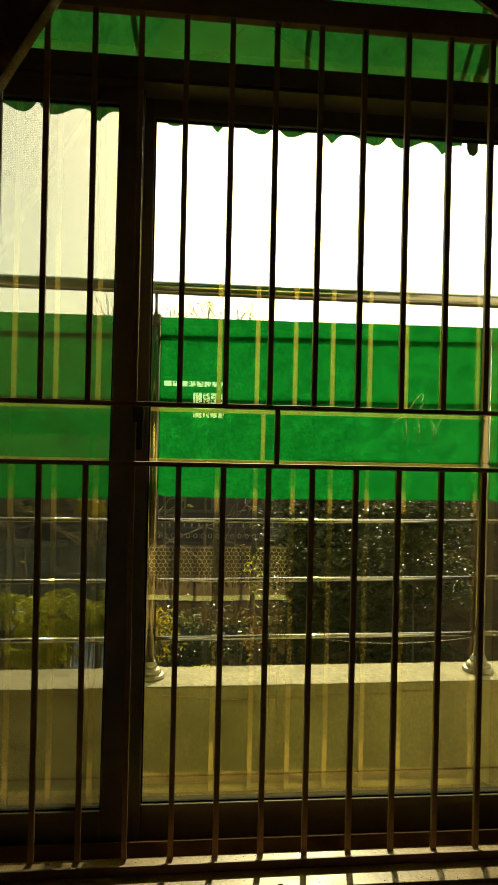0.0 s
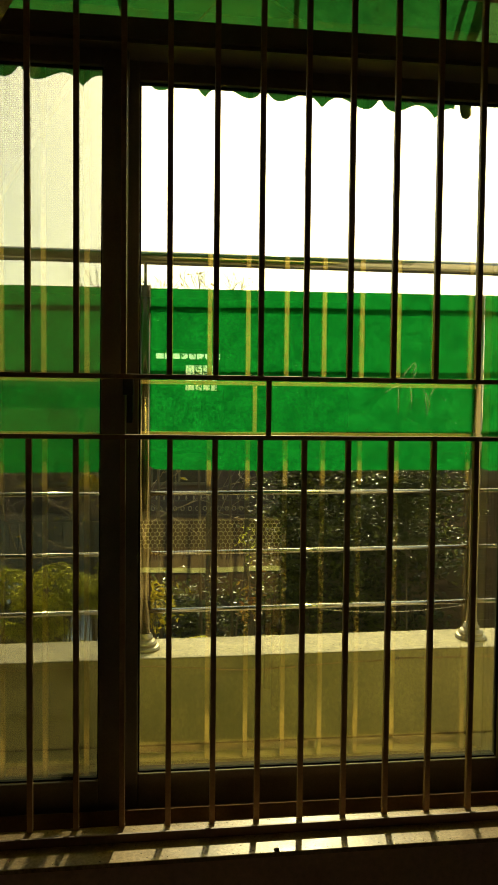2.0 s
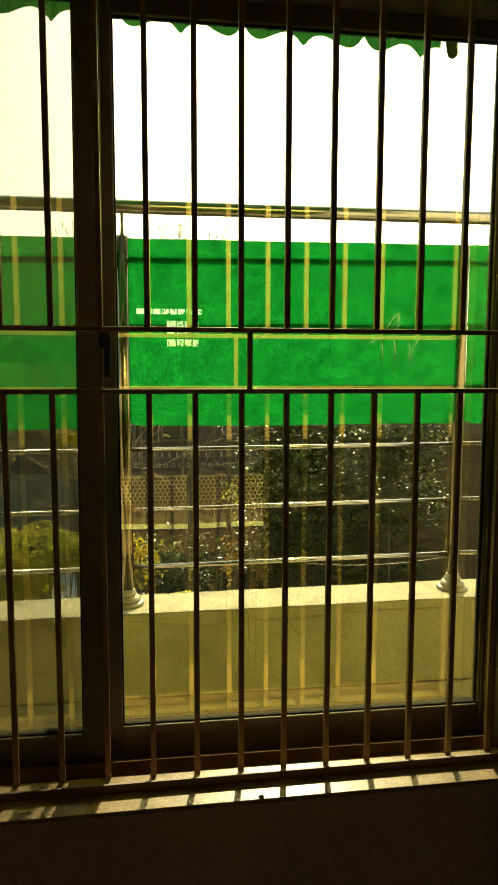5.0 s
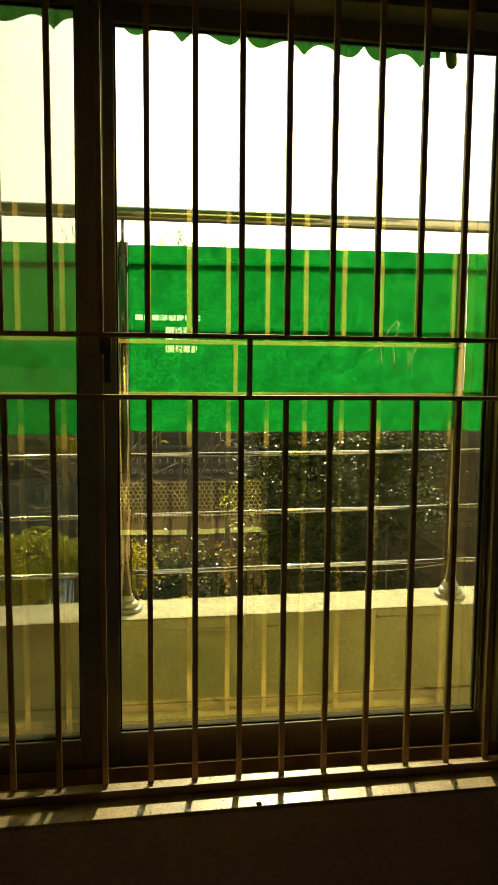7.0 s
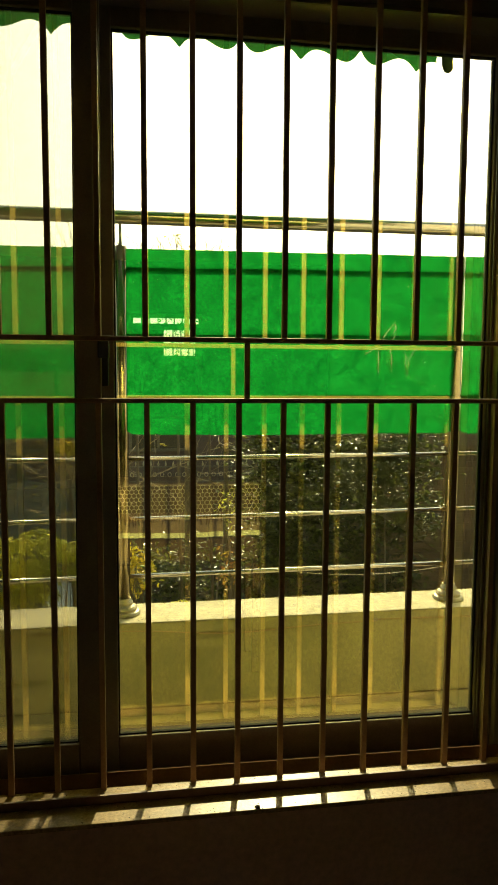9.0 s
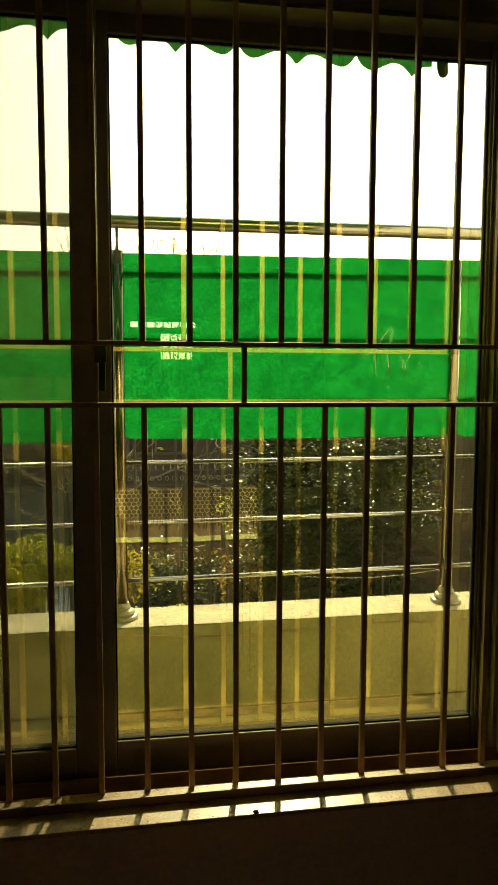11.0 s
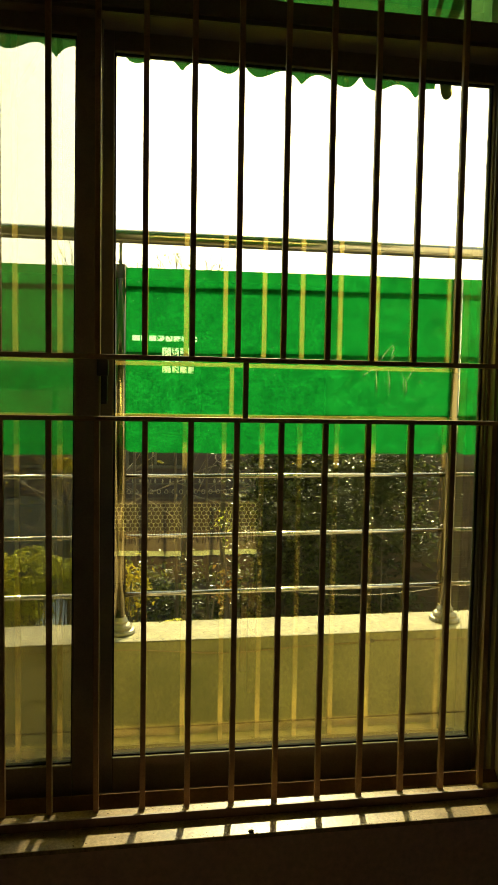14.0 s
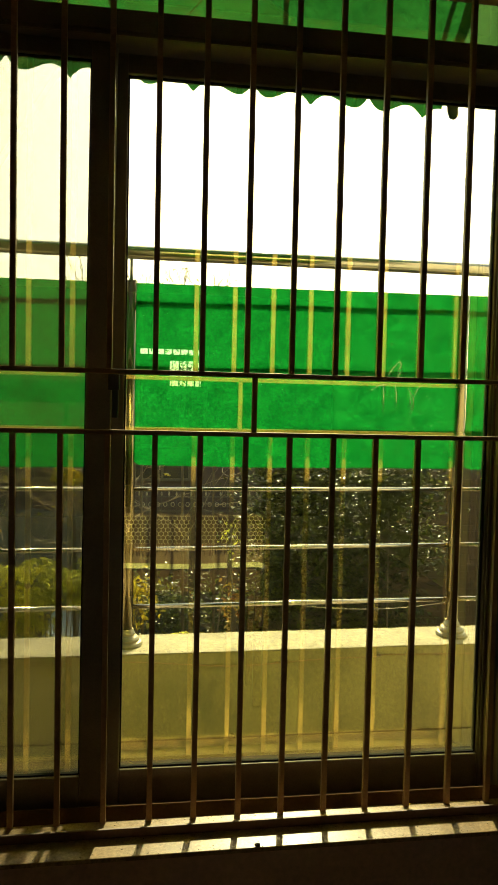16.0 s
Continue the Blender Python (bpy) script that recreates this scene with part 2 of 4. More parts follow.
def bm_tube(bm, pts, radii, n=10, caps=True):
    """A round bar along a line of points; radii: one number or one a point."""
    pts = [Vector(p) for p in pts]
    if isinstance(radii, (int, float)):
        radii = [radii] * len(pts)
    rings, side = [], None
    for i, p in enumerate(pts):
        d = (pts[min(i + 1, len(pts) - 1)] - pts[max(i - 1, 0)]).normalized()
        ref = Vector((0, 0, 1)) if abs(d.z) < 0.9 else Vector((1, 0, 0))
        u = d.cross(ref).normalized() if side is None else (side - d * side.dot(d)).normalized()
        side, v = u, d.cross(u)
        rings.append([bm.verts.new(p + radii[i] * (math.cos(a) * u + math.sin(a) * v)) for a in [2 * math.pi * k / n for k in range(n)]])
    for a, b in zip(rings, rings[1:]):
        for k in range(n):
            f = bm.faces.new((a[k], a[(k + 1) % n], b[(k + 1) % n], b[k]))
            f.smooth = True
    if caps:
        bm.faces.new(list(reversed(rings[0])))
        bm.faces.new(rings[-1])
    return bm


def tube(pts, radii, n=10):
    return bm_tube(bmesh.new(), pts, radii, n)


def turned(profile, x, y, n=28, smooth=True):
    """A turned piece about an upright axis: profile of (radius, height)."""
    bm = bmesh.new()
    rings = [[bm.verts.new((x + r * math.cos(2 * math.pi * k / n), y + r * math.sin(2 * math.pi * k / n), z)) for k in range(n)] for r, z in profile]
    for a, b in zip(rings, rings[1:]):
        for k in range(n):
            bm.faces.new((a[k], a[(k + 1) % n], b[(k + 1) % n], b[k])).smooth = smooth
    bm.faces.new(list(reversed(rings[0])))
    bm.faces.new(rings[-1])
    return bm


def part(name, bm, material, parent=None, label=""):
    me = bpy.data.meshes.new(name)
    bmesh.ops.recalc_face_normals(bm, faces=bm.faces[:])
    bm.to_mesh(me)
    bm.free()
    return part_mesh(name, me, material, parent, label)


def part_mesh(name, me, material, parent=None, label=""):
    me.materials.append(material)
    ob = new(name, me)
    if parent is not None:
        ob.parent = parent
    return tagged(ob, label=label)


def raw_mesh(name, verts, faces):
    me = bpy.data.meshes.new(name)
    me.from_pydata(verts, [], faces)
    me.update()
    return me


def thing(name, label, category, at=(0, 0, 0), group="", kind=""):
    """An empty that carries a thing's parts; parts are built in world places."""
    ob = new(name)
    ob.empty_display_size = 0.1
    return tagged(ob, label, category, group, kind)


def sheet(nu, nv, f):
    """A grid of (nu+1) x (nv+1) points f(u, v)."""
    bm = bmesh.new()
    g = [[bm.verts.new(f(i / nu, j / nv)) for j in range(nv + 1)] for i in range(nu + 1)]
    for i in range(nu):
        for j in range(nv):
            bm.faces.new((g[i][j], g[i + 1][j], g[i + 1][j + 1], g[i][j + 1])).smooth = True
    return bm


# ---------------------------------------------------------------- the room
WX0, WX1, WZ0, WZ1 = -1.276, 0.982, 0.446, 2.90       # the window opening
RX0, RX1, RY0, RZ1 = -2.3, 2.5, -7.6, 3.1           # the room
GZ = -2.35                                           # the garden lies this far below the floor
IN, OUT = -0.080, 0.215                              # inner and outer face of the window wall


def wall_with_hole(name, x0, x1, y0, y1, z0, z1, hx0, hx1, hz0, hz1, material, label):
    bm = bmesh.new()
    bm_box(bm, x0, hx0, y0, y1, z0, z1)
    bm_box(bm, hx1, x1, y0, y1, z0, z1)
    bm_box(bm, hx0, hx1, y0, y1, z0, hz0)
    bm_box(bm, hx0, hx1, y0, y1, hz1, z1)
    return tagged(part(name, bm, material), label, "wall", kind="structure")


wall_with_hole("wall_front", -4.5, 5.0, IN, OUT, GZ, 3.6, WX0, WX1, 0.352, WZ1, M_FRONT, "dim plastered wall round the wide barred window")
# Thin skin added so the window wall's inner face comes out dark.
wall_with_hole("wall_dark_skin", RX0, RX1, IN - 0.006, IN - 0.0005, 0.001, RZ1, WX0, WX1, 0.0015, WZ1, M_DIMWALL, "thin dark skin added over the inner face of the window wall")
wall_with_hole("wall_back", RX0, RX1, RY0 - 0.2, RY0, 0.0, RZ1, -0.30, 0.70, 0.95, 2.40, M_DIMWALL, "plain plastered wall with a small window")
tagged(part("wall_left", box(RX0 - 0.15, RX0, RY0 - 0.2, IN - 0.007, 0, RZ1), M_PLASTER), "plain plastered side wall of the room", "wall", kind="structure")
tagged(part("wall_right", box(RX1, RX1 + 0.15, RY0 - 0.2, IN - 0.007, 0, RZ1), M_PLASTER), "plain plastered side wall of the room", "wall", kind="structure")
tagged(part("floor", box(RX0 - 0.15, RX1 + 0.15, RY0 - 0.2, IN, -0.12, 0), M_FLOOR), "brown wooden floor of the room", "floor", kind="structure")
tagged(part("ceiling", box(RX0 - 0.15, RX1 + 0.15, RY0 - 0.2, IN, RZ1, RZ1 + 0.15), M_CEIL), "plain pale painted ceiling", "ceiling", kind="structure")


def askew(bm):
    """The sill and what lies along it run a little out of square with the window."""
    for v in bm.verts:
        v.co.y += 0.0095 * (v.co.x - 0.35)
    return bm


def wall_panel():
    bm = box(WX0 + 0.002, WX1 - 0.004, -0.1360, -0.06, 0.002, 0.4335)
    for v in bm.verts:
        v.co.y = IN - 0.001 if v.co.y > -0.1 else v.co.y + 0.0095 * (v.co.x - 0.35)
    tagged(part("wall_panel", bm, M_PANEL), "dark brown panel on the wall below the sill", "wall panel", kind="structure")


def stone_sill():
    bm = askew(box(WX0 + 0.001, WX1 - 0.001, -0.1385, 0.012, 0.434, WZ0, 0.002))
    tagged(part("window_sill", bm, M_SILL), "worn cream stone sill in hard sunlight with stripes of shade", "window sill", kind="structure")
    lip = askew(box(WX0 + 0.004, WX1 - 0.004, -0.0660, -0.0590, 0.4462, 0.4690, 0.0015))
    tagged(part("sill_lip", lip, M_LIP), "red-brown painted strip along the stone sill", "sill lip", kind="structure")
    board, last = bmesh.new(), None                          # a chamfered board in front of the frame
    for k in range(31):
        x = WX0 + 0.002 + (WX1 - WX0 - 0.004) * k / 30
        yf = 0.0045 + 0.0045 * (x - 0.35)
        ring = [board.verts.new((x, y, z)) for y, z in ((yf, 0.4464), (0.0275, 0.4668), (0.0300, 0.4690), (0.0340, 0.4690), (0.0340, 0.4464))]
        if last:
            for q in range(5):
                board.faces.new((last[q], last[(q + 1) % 5], ring[(q + 1) % 5], ring[q]))
        else:
            board.faces.new(ring)
        last = ring
    board.faces.new(last)
    tagged(part("sill_board", board, M_BOARD), "brown sloping board between the stone sill and the window frame", "trim", kind="structure")


wall_panel()
stone_sill()


def dirt_clump():
    r = random.Random(2)
    bm = bmesh.new()
    bmesh.ops.create_icosphere(bm, subdivisions=2, radius=0.0048)
    for v in bm.verts:
        v.co = Vector((v.co.x * 1.5, v.co.y * 0.8, v.co.z * 0.8)) * (1 + 0.5 * r.uniform(-1, 1))
        v.co += Vector((0.262, -0.1335, 0.4485))
    tagged(part("dirt_clump", bm, M_BARK0), "small dark crumb of dirt on the sill", "dirt")


dirt_clump()


def scattered(name, n, where, lo, hi, material, label, category, seed):
    """Loose crumbs lying on a surface, all in one mesh."""
    r = random.Random(seed)
    vs, fs = [], []
    for _ in range(n):
        x, y, z = where(r)
        a, b, h = r.uniform(lo, hi) * 1.4, r.uniform(lo, hi), r.uniform(lo, hi) * 0.7
        q = len(vs)
        t = r.uniform(0, 3.1)
        ring = [(math.cos(t + k * 1.2566) * a * r.uniform(0.7, 1.2), math.sin(t + k * 1.2566) * b * r.uniform(0.7, 1.2)) for k in range(5)]
        vs += [(x + u, y + v, z) for u, v in ring] + [(x, y, z + h)]
        fs += [(q + k, q + (k + 1) % 5, q + 5) for k in range(5)]
    ob = part_mesh(name, raw_mesh(name, vs, fs), material)
    return tagged(ob, label, category, kind="stuff")


def on_sill(r):
    x = r.uniform(WX0 + 0.1, WX1 - 0.02)
    y = r.choice((r.gauss(-0.008, 0.008), r.uniform(-0.130, -0.07), r.gauss(-0.131, 0.004)))
    return (x, min(max(y, -0.135), 0.001) + 0.0095 * (x - 0.35), WZ0 + 0.0001)


scattered("dirt_specks", 190, on_sill, 0.0006, 0.0019, M_BARK0, "dark specks of dirt lying on the stone sill", "dirt", 31)

# ---------------------------------------------------------------- the window
window = thing("window_1", "wide dark bronze aluminium sliding window with coated glass", "window", kind="structure")


def window_frame():
    f = part("window_frame", box(WX0, WX1, 0.0345, 0.20, 0.353, 0.402, 0.002), M_BRONZE, window)
    bm = box(WX0 + 0.03, WX1 - 0.03, 0.078, 0.083, 0.402, 0.418)                       # the ribs of the running track
    for y in (0.102, 0.126, 0.150, 0.172, 0.19):
        bm_box(bm, WX0 + 0.03, WX1 - 0.03, y, y + 0.003, 0.402, 0.416)
    part("track", bm, M_BRONZE, f, "ribbed bottom track")
    part("front_lip", box(WX0 + 0.002, WX1 - 0.002, 0.0600, 0.0625, 0.4022, 0.4400, 0.0008), M_BRONZE, f, "raised front lip of the track")
    for x0, x1, name in ((WX0, WX0 + 0.03, "jamb"), (WX1 - 0.014, WX1, "jamb")):
        j = part(name, box(x0, x1, 0.0345, 0.20, 0.402, WZ1, 0.002), M_BRONZE, window)
        bm = bmesh.new()
        for y in (0.06, 0.08, 0.126, 0.168):
            bm_box(bm, x0 - 0.008 if x0 > 0 else x1, x0 if x0 > 0 else x1 + 0.008, y, y + 0.004, 0.42, 2.43)
        part("groove_rib", bm, M_BRONZE, j)
    h = part("transom_bar", box(WX0 + 0.03, WX1 - 0.014, 0.060, 0.185, 2.440, 2.508, 0.003), M_BRONZE, window)
    bm = box(WX0 + 0.03, WX1 - 0.014, 0.054, 0.060, 2.452, 2.459)
    bm_box(bm, WX0 + 0.03, WX1 - 0.014, 0.056, 0.060, 2.440, 2.444)
    part("bead", bm, M_BRONZE, h)
    part("head", box(WX0 + 0.03, WX1 - 0.014, 0.062, 0.20, WZ1 - 0.05, WZ1, 0.002), M_BRONZE, window)
    # the fixed light over the transom bar
    part("transom_pane", box(WX0 + 0.03, WX1 - 0.014, 0.142, 0.147, 2.508, WZ1 - 0.05), M_GLASS, window, "pane of golden coated glass")


def sash(name, x0, x1, gx0, gx1, gz0, gz1, y0, y1, zt, rack=0.0):
    """A sliding sash: outer edges x0..x1, glass gx0..gx1 and gz0..gz1; rack: how far it stands out of plumb."""
    def racked(bm):
        for v in bm.verts:
            v.co.x += rack * (v.co.z - 1.3)
        return bm
    s = part(name, racked(box(x0, gx0, y0, y1, 0.4035, zt, 0.003)), M_BRONZE, window)
    part("stile", racked(box(gx1, x1, y0, y1, 0.4035, zt, 0.003)), M_BRONZE, s)
    part("bottom_rail", racked(box(gx0, gx1, y0 + 0.001, y1 - 0.001, 0.4035, gz0, 0.003)), M_BRONZE, s)
    part("top_rail", racked(box(gx0, gx1, y0 + 0.001, y1 - 0.001, gz1, zt, 0.003)), M_BRONZE, s)
    ym = (y0 + y1) / 2
    g = 0.004
    bm = bmesh.new()
    for a in ((gx0, gx0 + g, gz0, gz1), (gx1 - g, gx1, gz0, gz1), (gx0 + g, gx1 - g, gz1 - g, gz1)):
        bm_box(bm, a[0], a[1], ym - 0.006, ym + 0.006, a[2], a[3])
    bm_box(bm, gx0 + g, gx1 - g, ym - 0.008, y1 + 0.002, gz0, gz0 + g)
    part("gasket", racked(bm), M_GASKET, s, "dusty grey rubber glazing strip")
    part("pane", racked(box(gx0 + 0.001, gx1 - 0.001, ym - 0.0025, ym + 0.0025, gz0 + 0.001, gz1 - 0.001)), M_GLASS, s, "pane of golden coated glass")
    return s


window_frame()
sash_in = sash("inner_sash", -1.246, -0.1195, -1.206, -0.1835, 0.521, 2.396, 0.088, 0.124, 2.438, 0.0065)
sash_out = sash("outer_sash", -0.138, 0.967, -0.0865, 0.9565, 0.5075, 2.3875, 0.1375, 0.1735, 2.438)
latch = bm_box(box(-0.1250, -0.0960, 0.072, 0.089, 1.552, 1.596, 0.003), -0.1150, -0.0985, 0.074, 0.089, 1.480, 1.554, 0.003)
part("latch", latch, M_BLACK, sash_in, "black plastic latch")


def insect_screen():
    s = tagged(part("insect_screen", box(-1.246, -1.206, 0.2015, 0.2125, 0.4025, 2.525, 0.002), M_BRONZE, window), "dusty grey insect screen in a bronze frame")
    part("stile", box(-0.170, -0.130, 0.2015, 0.2125, 0.4025, 2.525, 0.002), M_BRONZE, s)
    part("top_rail", box(-1.206, -0.170, 0.2015, 0.2125, 2.500, 2.525, 0.002), M_BRONZE, s)
    part("bottom_rail", box(-1.206, -0.170, 0.2015, 0.2125, 0.4025, 0.425, 0.002), M_BRONZE, s)
    part("netting", box(-1.207, -0.169, 0.2068, 0.2072, 0.424, 2.501), M_MESH, s, "fine dusty netting")


insect_screen()

# ---------------------------------------------------------------- the burglar bars
grille = thing("window_grille", "brown-painted steel burglar bars standing inside the window", "window bars")
BAR_X = [-0.0025 + 0.1152 * k for k in range(-10, 9)]     # feet of the bars
Z_LOW, Z_MID0, Z_MID1 = 0.4463, 1.446, 1.597


def steel_grille():
    h = 0.0070
    lean = random.Random(3)
    for x in BAR_X:
        if x < WX0 + 0.02:
            continue
        d = lean.uniform(-0.0012, 0.0012)
        part("bar", box(x - h + d, x + h + d, -h, h, Z_LOW, Z_MID0 - 0.005, 0.0012), M_BARS, grille)
        up = box(x - h - d, x + h - d, -h, h, Z_MID1 + 0.005, 2.584, 0.0012)
        part("bar", up, M_BARS, grille)
    part("bar", box(0.2425, 0.2555, -h, h, Z_MID0 + 0.0055, Z_MID1 - 0.0055, 0.0012), M_BARS, grille)
    for z in (Z_MID0, Z_MID1):
        part("cross_rail", box(WX0 + 0.004, WX1 - 0.002, -0.0085, 0.0072, z - 0.0060, z + 0.0060, 0.0012), M_BARS, grille)
    part("top_rail", box(WX0 + 0.004, WX1 - 0.002, -0.012, 0.016, 2.583, 2.649, 0.002), M_BARS, grille)
    # blobs of weld at the feet of the bars
    for x in BAR_X:
        if x > WX0 + 0.02:
            bm = bmesh.new()
            bmesh.ops.create_icosphere(bm, subdivisions=1, radius=0.0085)
            bmesh.ops.scale(bm, vec=(1.1, 1.0, 0.6), verts=bm.verts)
            bmesh.ops.translate(bm, vec=(x, 0.000, 0.4500), verts=bm.verts)
            part("weld", bm, M_BARS, grille)


steel_grille()

# ---------------------------------------------------------------- the balcony
PZ = 0.5886


def fall(x):
    """The terrace was laid with a slight fall along its length."""
    return 0.0076 * (x - 0.336)


def fallen(bm):
    for v in bm.verts:
        if v.co.z > -1:
            v.co.z += fall(v.co.x)
    return bm


tagged(part("balcony_floor", box(-4.5, 5.0, OUT, 0.83, 0.01, 0.2445), M_TILE), "tiled balcony floor outside the window", "balcony floor", kind="structure")


tagged(part("floor_joint", box(-4.4, 4.9, 0.8225, 0.8265, 0.2470, 0.2525, 0.001), M_BARK0), "dark dirty joint between balcony floor and parapet", "joint", kind="structure")


def parapet():
    p = part("parapet", fallen(box(-4.5, 5.0, 0.827, 1.030, GZ, 0.541, 0.002)), M_RENDERED)
    tagged(p, "low rendered balcony parapet with a sunlit concrete top", "parapet", kind="structure")
    rnd = random.Random(5)
    bm = sheet(240, 8, lambda u, v: (-4.5 + 9.5 * u, 0.822 + 0.219 * v, PZ + 0.0008 * noise.noise((u * 60, v * 5, 0)) - (0.0015 * rnd.random() if v in (0, 1) else 0)))
    top = part("coping", fallen(bm), M_CONCRETE, p, "pale sunlit concrete coping")
    bm = bmesh.new()
    bm_box(bm, -4.5, 5.0, 0.823, 1.040, 0.541, PZ - 0.003, 0.002)
    part("coping_slab", fallen(bm), M_RENDERED, p)


parapet()


def on_coping(r):
    x = r.uniform(-1.4, 2.2)
    return (x, r.uniform(0.828, 1.03), PZ + fall(x) - 0.0006)


scattered("grit", 230, on_coping, 0.0010, 0.0042, M_BARK0, "dry bits of leaf and grit on the coping", "grit", 32)
railing = thing("balcony_railing", "polished stainless steel tube railing on the parapet", "railing")
POSTS = (-2.765, -1.434, -0.103, 1.228, 2.559)
YR = 0.930
RAILS = ((1.9142, 0.0125), (1.6717, 0.0105), (1.4328, 0.009), (1.1935, 0.0066), (0.9597, 0.0105), (0.734, 0.0098))    # height over the origin, slope


def stainless_railing():
    for x in POSTS:
        pz = PZ + fall(x)
        p = part("post", tube([(x, YR, pz), (x, YR, 1.990)], 0.0240, 24), M_DULL, railing)
        part("spigot", tube([(x, YR, 1.990), (x, YR, 2.075)], 0.006, 12), M_STEEL, p)
        part("flange", turned([(0.062, pz - 0.002), (0.063, pz + 0.006), (0.058, pz + 0.014), (0.049, pz + 0.018), (0.050, pz + 0.026), (0.043, pz + 0.034),
                               (0.033, pz + 0.040), (0.034, pz + 0.047), (0.0275, pz + 0.058), (0.0255, pz + 0.064)], x, YR, 48, False), M_FLANGE, p, "stepped steel base flange")
    xs = list(POSTS)
    for z, slope in RAILS:
        for a, b in zip(xs, xs[1:]):
            part("rail", tube([(a, YR, z + slope * a), (b, YR, z + slope * b)], 0.0088, 24), M_STEEL, railing)
    part("top_rail", tube([(-4.5, YR, 2.0915), (5.0, YR, 2.1040)], 0.0255, 24), M_STEEL, railing)


stainless_railing()


def shade_cloth(x0, x1, seed):
    """A strip of green cloth hung on the rails between two posts, on the side of the house."""
    r = random.Random(seed)
    fray = [r.uniform(-1, 1) for _ in range(400)]

    def f(u, v):
        x = x0 + (x1 - x0) * u
        low = 1.2865 if x0 > -0.3 else 1.2767
        z = low + (1.9809 + 0.0078 * x - low) * v
        if v == 0:
            z += 0.0013 * fray[int(u * 180)] + 0.002 * math.sin(u * 7 + seed)
        if v == 1:
            z += 0.0006 * fray[int(u * 180) + 190]
        y = 0.914 + 0.0022 * math.sin(x * 9 + z * 4 + seed) + 0.004 * noise.noise((x * 2.2, z * 2.6, seed)) - 0.005 * math.sin(v * math.pi) ** 2
        end = min(x - x0, x1 - x)
        if end < 0.035 and v < 0.02:                         # the lower corners are rounded off
            z += 0.012 * (1 - end / 0.035) ** 2
        return (x, y, z)

    bm = sheet(180, 40, f)
    return tagged(part("shade_cloth", bm, M_GREEN), "bright green shade cloth tied to the steel railing, sun behind it", "shade cloth", "shade cloths on the railing")


for k, (a, b) in enumerate(zip(POSTS, POSTS[1:])):
    shade_cloth(a + 0.019, b - 0.019, k)

# ---------------------------------------------------------------- the awning
def awning_z(x):
    return 2.6845 - 0.0305 * x


def awning():
    a = thing("awning", "green canvas awning with a scalloped valance, seen from below", "awning")
    x0, x1, xv, yf, yb, zb = -2.6, 1.08, 1.082, 0.86, 0.235, 3.16

    def canvas(u, v):
        x = x0 + (x1 - x0) * u
        zf = awning_z(x) + 0.115
        return (x, yb + (yf - yb) * v, zb + (zf - zb) * v - 0.03 * math.sin(math.pi * v) + 0.006 * noise.noise((x * 3, v * 3, 2)))

    part("canvas", sheet(90, 16, canvas), M_AWNING, a)

    def faded(u, v):                                         # the end breadth in a paler green, with a curved seam
        x = x1 - 0.03 - 0.09 * (1 - v) ** 2 + 0.05 + (0.62 * u - 0.05)
        zf = awning_z(x) + 0.115
        return (x, yb + (yf - yb) * v, zb + (zf - zb) * v - 0.03 * math.sin(math.pi * v) - 0.004)

    part("end_breadth", sheet(20, 16, faded), M_AWNPALE, a, "paler green end of the canvas")

    def valance(u, v):
        x = x0 + (xv - x0) * u
        k = ((x - 0.3373) / 0.4447) % 1.0
        k = min(k, 1 - k)                                    # 0 at a notch, 0.5 at a point
        if k < 0.12:
            drop = 0.051 * math.sin(math.pi / 2 * k / 0.12) ** 0.7
        elif k < 0.36:
            drop = 0.0328 + 0.0182 * math.cos(math.pi * (k - 0.12) / 0.24)
        else:
            drop = 0.0146 + 0.0434 * ((k - 0.36) / 0.14) ** 2
        top, low = awning_z(x) + 0.115, awning_z(x) + 0.058 - drop
        return (x, yf + 0.003 + 0.006 * math.sin(x * 14) * v, top + (low - top) * v)

    part("valance", sheet(420, 4, valance), M_AWNING, a, "scalloped edge of the canvas")
    bm = bmesh.new()
    bm_tube(bm, [(x0, yf - 0.012, awning_z(x0) + 0.105), (x1 - 0.01, yf - 0.012, awning_z(x1) + 0.105)], 0.012, 12)
    part("front_bar", bm, M_STEEL, a)
    # Narrow dark strips that bow along the underside of the canvas.
    for x in (-1.6, -0.150, 0.440, 1.01):
        def dark_strip(u, v, x=x):
            t = v
            y = 0.24 + 0.60 * t
            zf = awning_z(x) + 0.085
            z = 3.11 + (zf - 3.11) * t - 0.035 * math.sin(math.pi * t)
            return (x + (u - 0.5) * 0.018 - 0.05 * math.sin(math.pi * t) + 0.03 * t, y, z)
        part("dark_strip", sheet(2, 12, dark_strip), M_AWNDARK, a, "dark curved strip on the underside of the canvas")
    bm = bmesh.new()
    bm_tube(bm, [(1.108, yf - 0.01, awning_z(1.1) + 0.14), (1.120, yf - 0.01, awning_z(1.1) + 0.03), (1.124, yf - 0.01, awning_z(1.1) + 0.012), (1.126, yf - 0.01, awning_z(1.1) + 0.003)], [0.020, 0.021, 0.018, 0.006], 10)
    part("bar_end", bm, M_AWNDARK, a, "hanging rag of dark green canvas")
    part("cord", tube([(0.055, 0.45, 2.70), (0.245, 0.65, 3.02)], 0.0018, 6), M_WIRE, a, "thin pale cord")
    return a


awning()


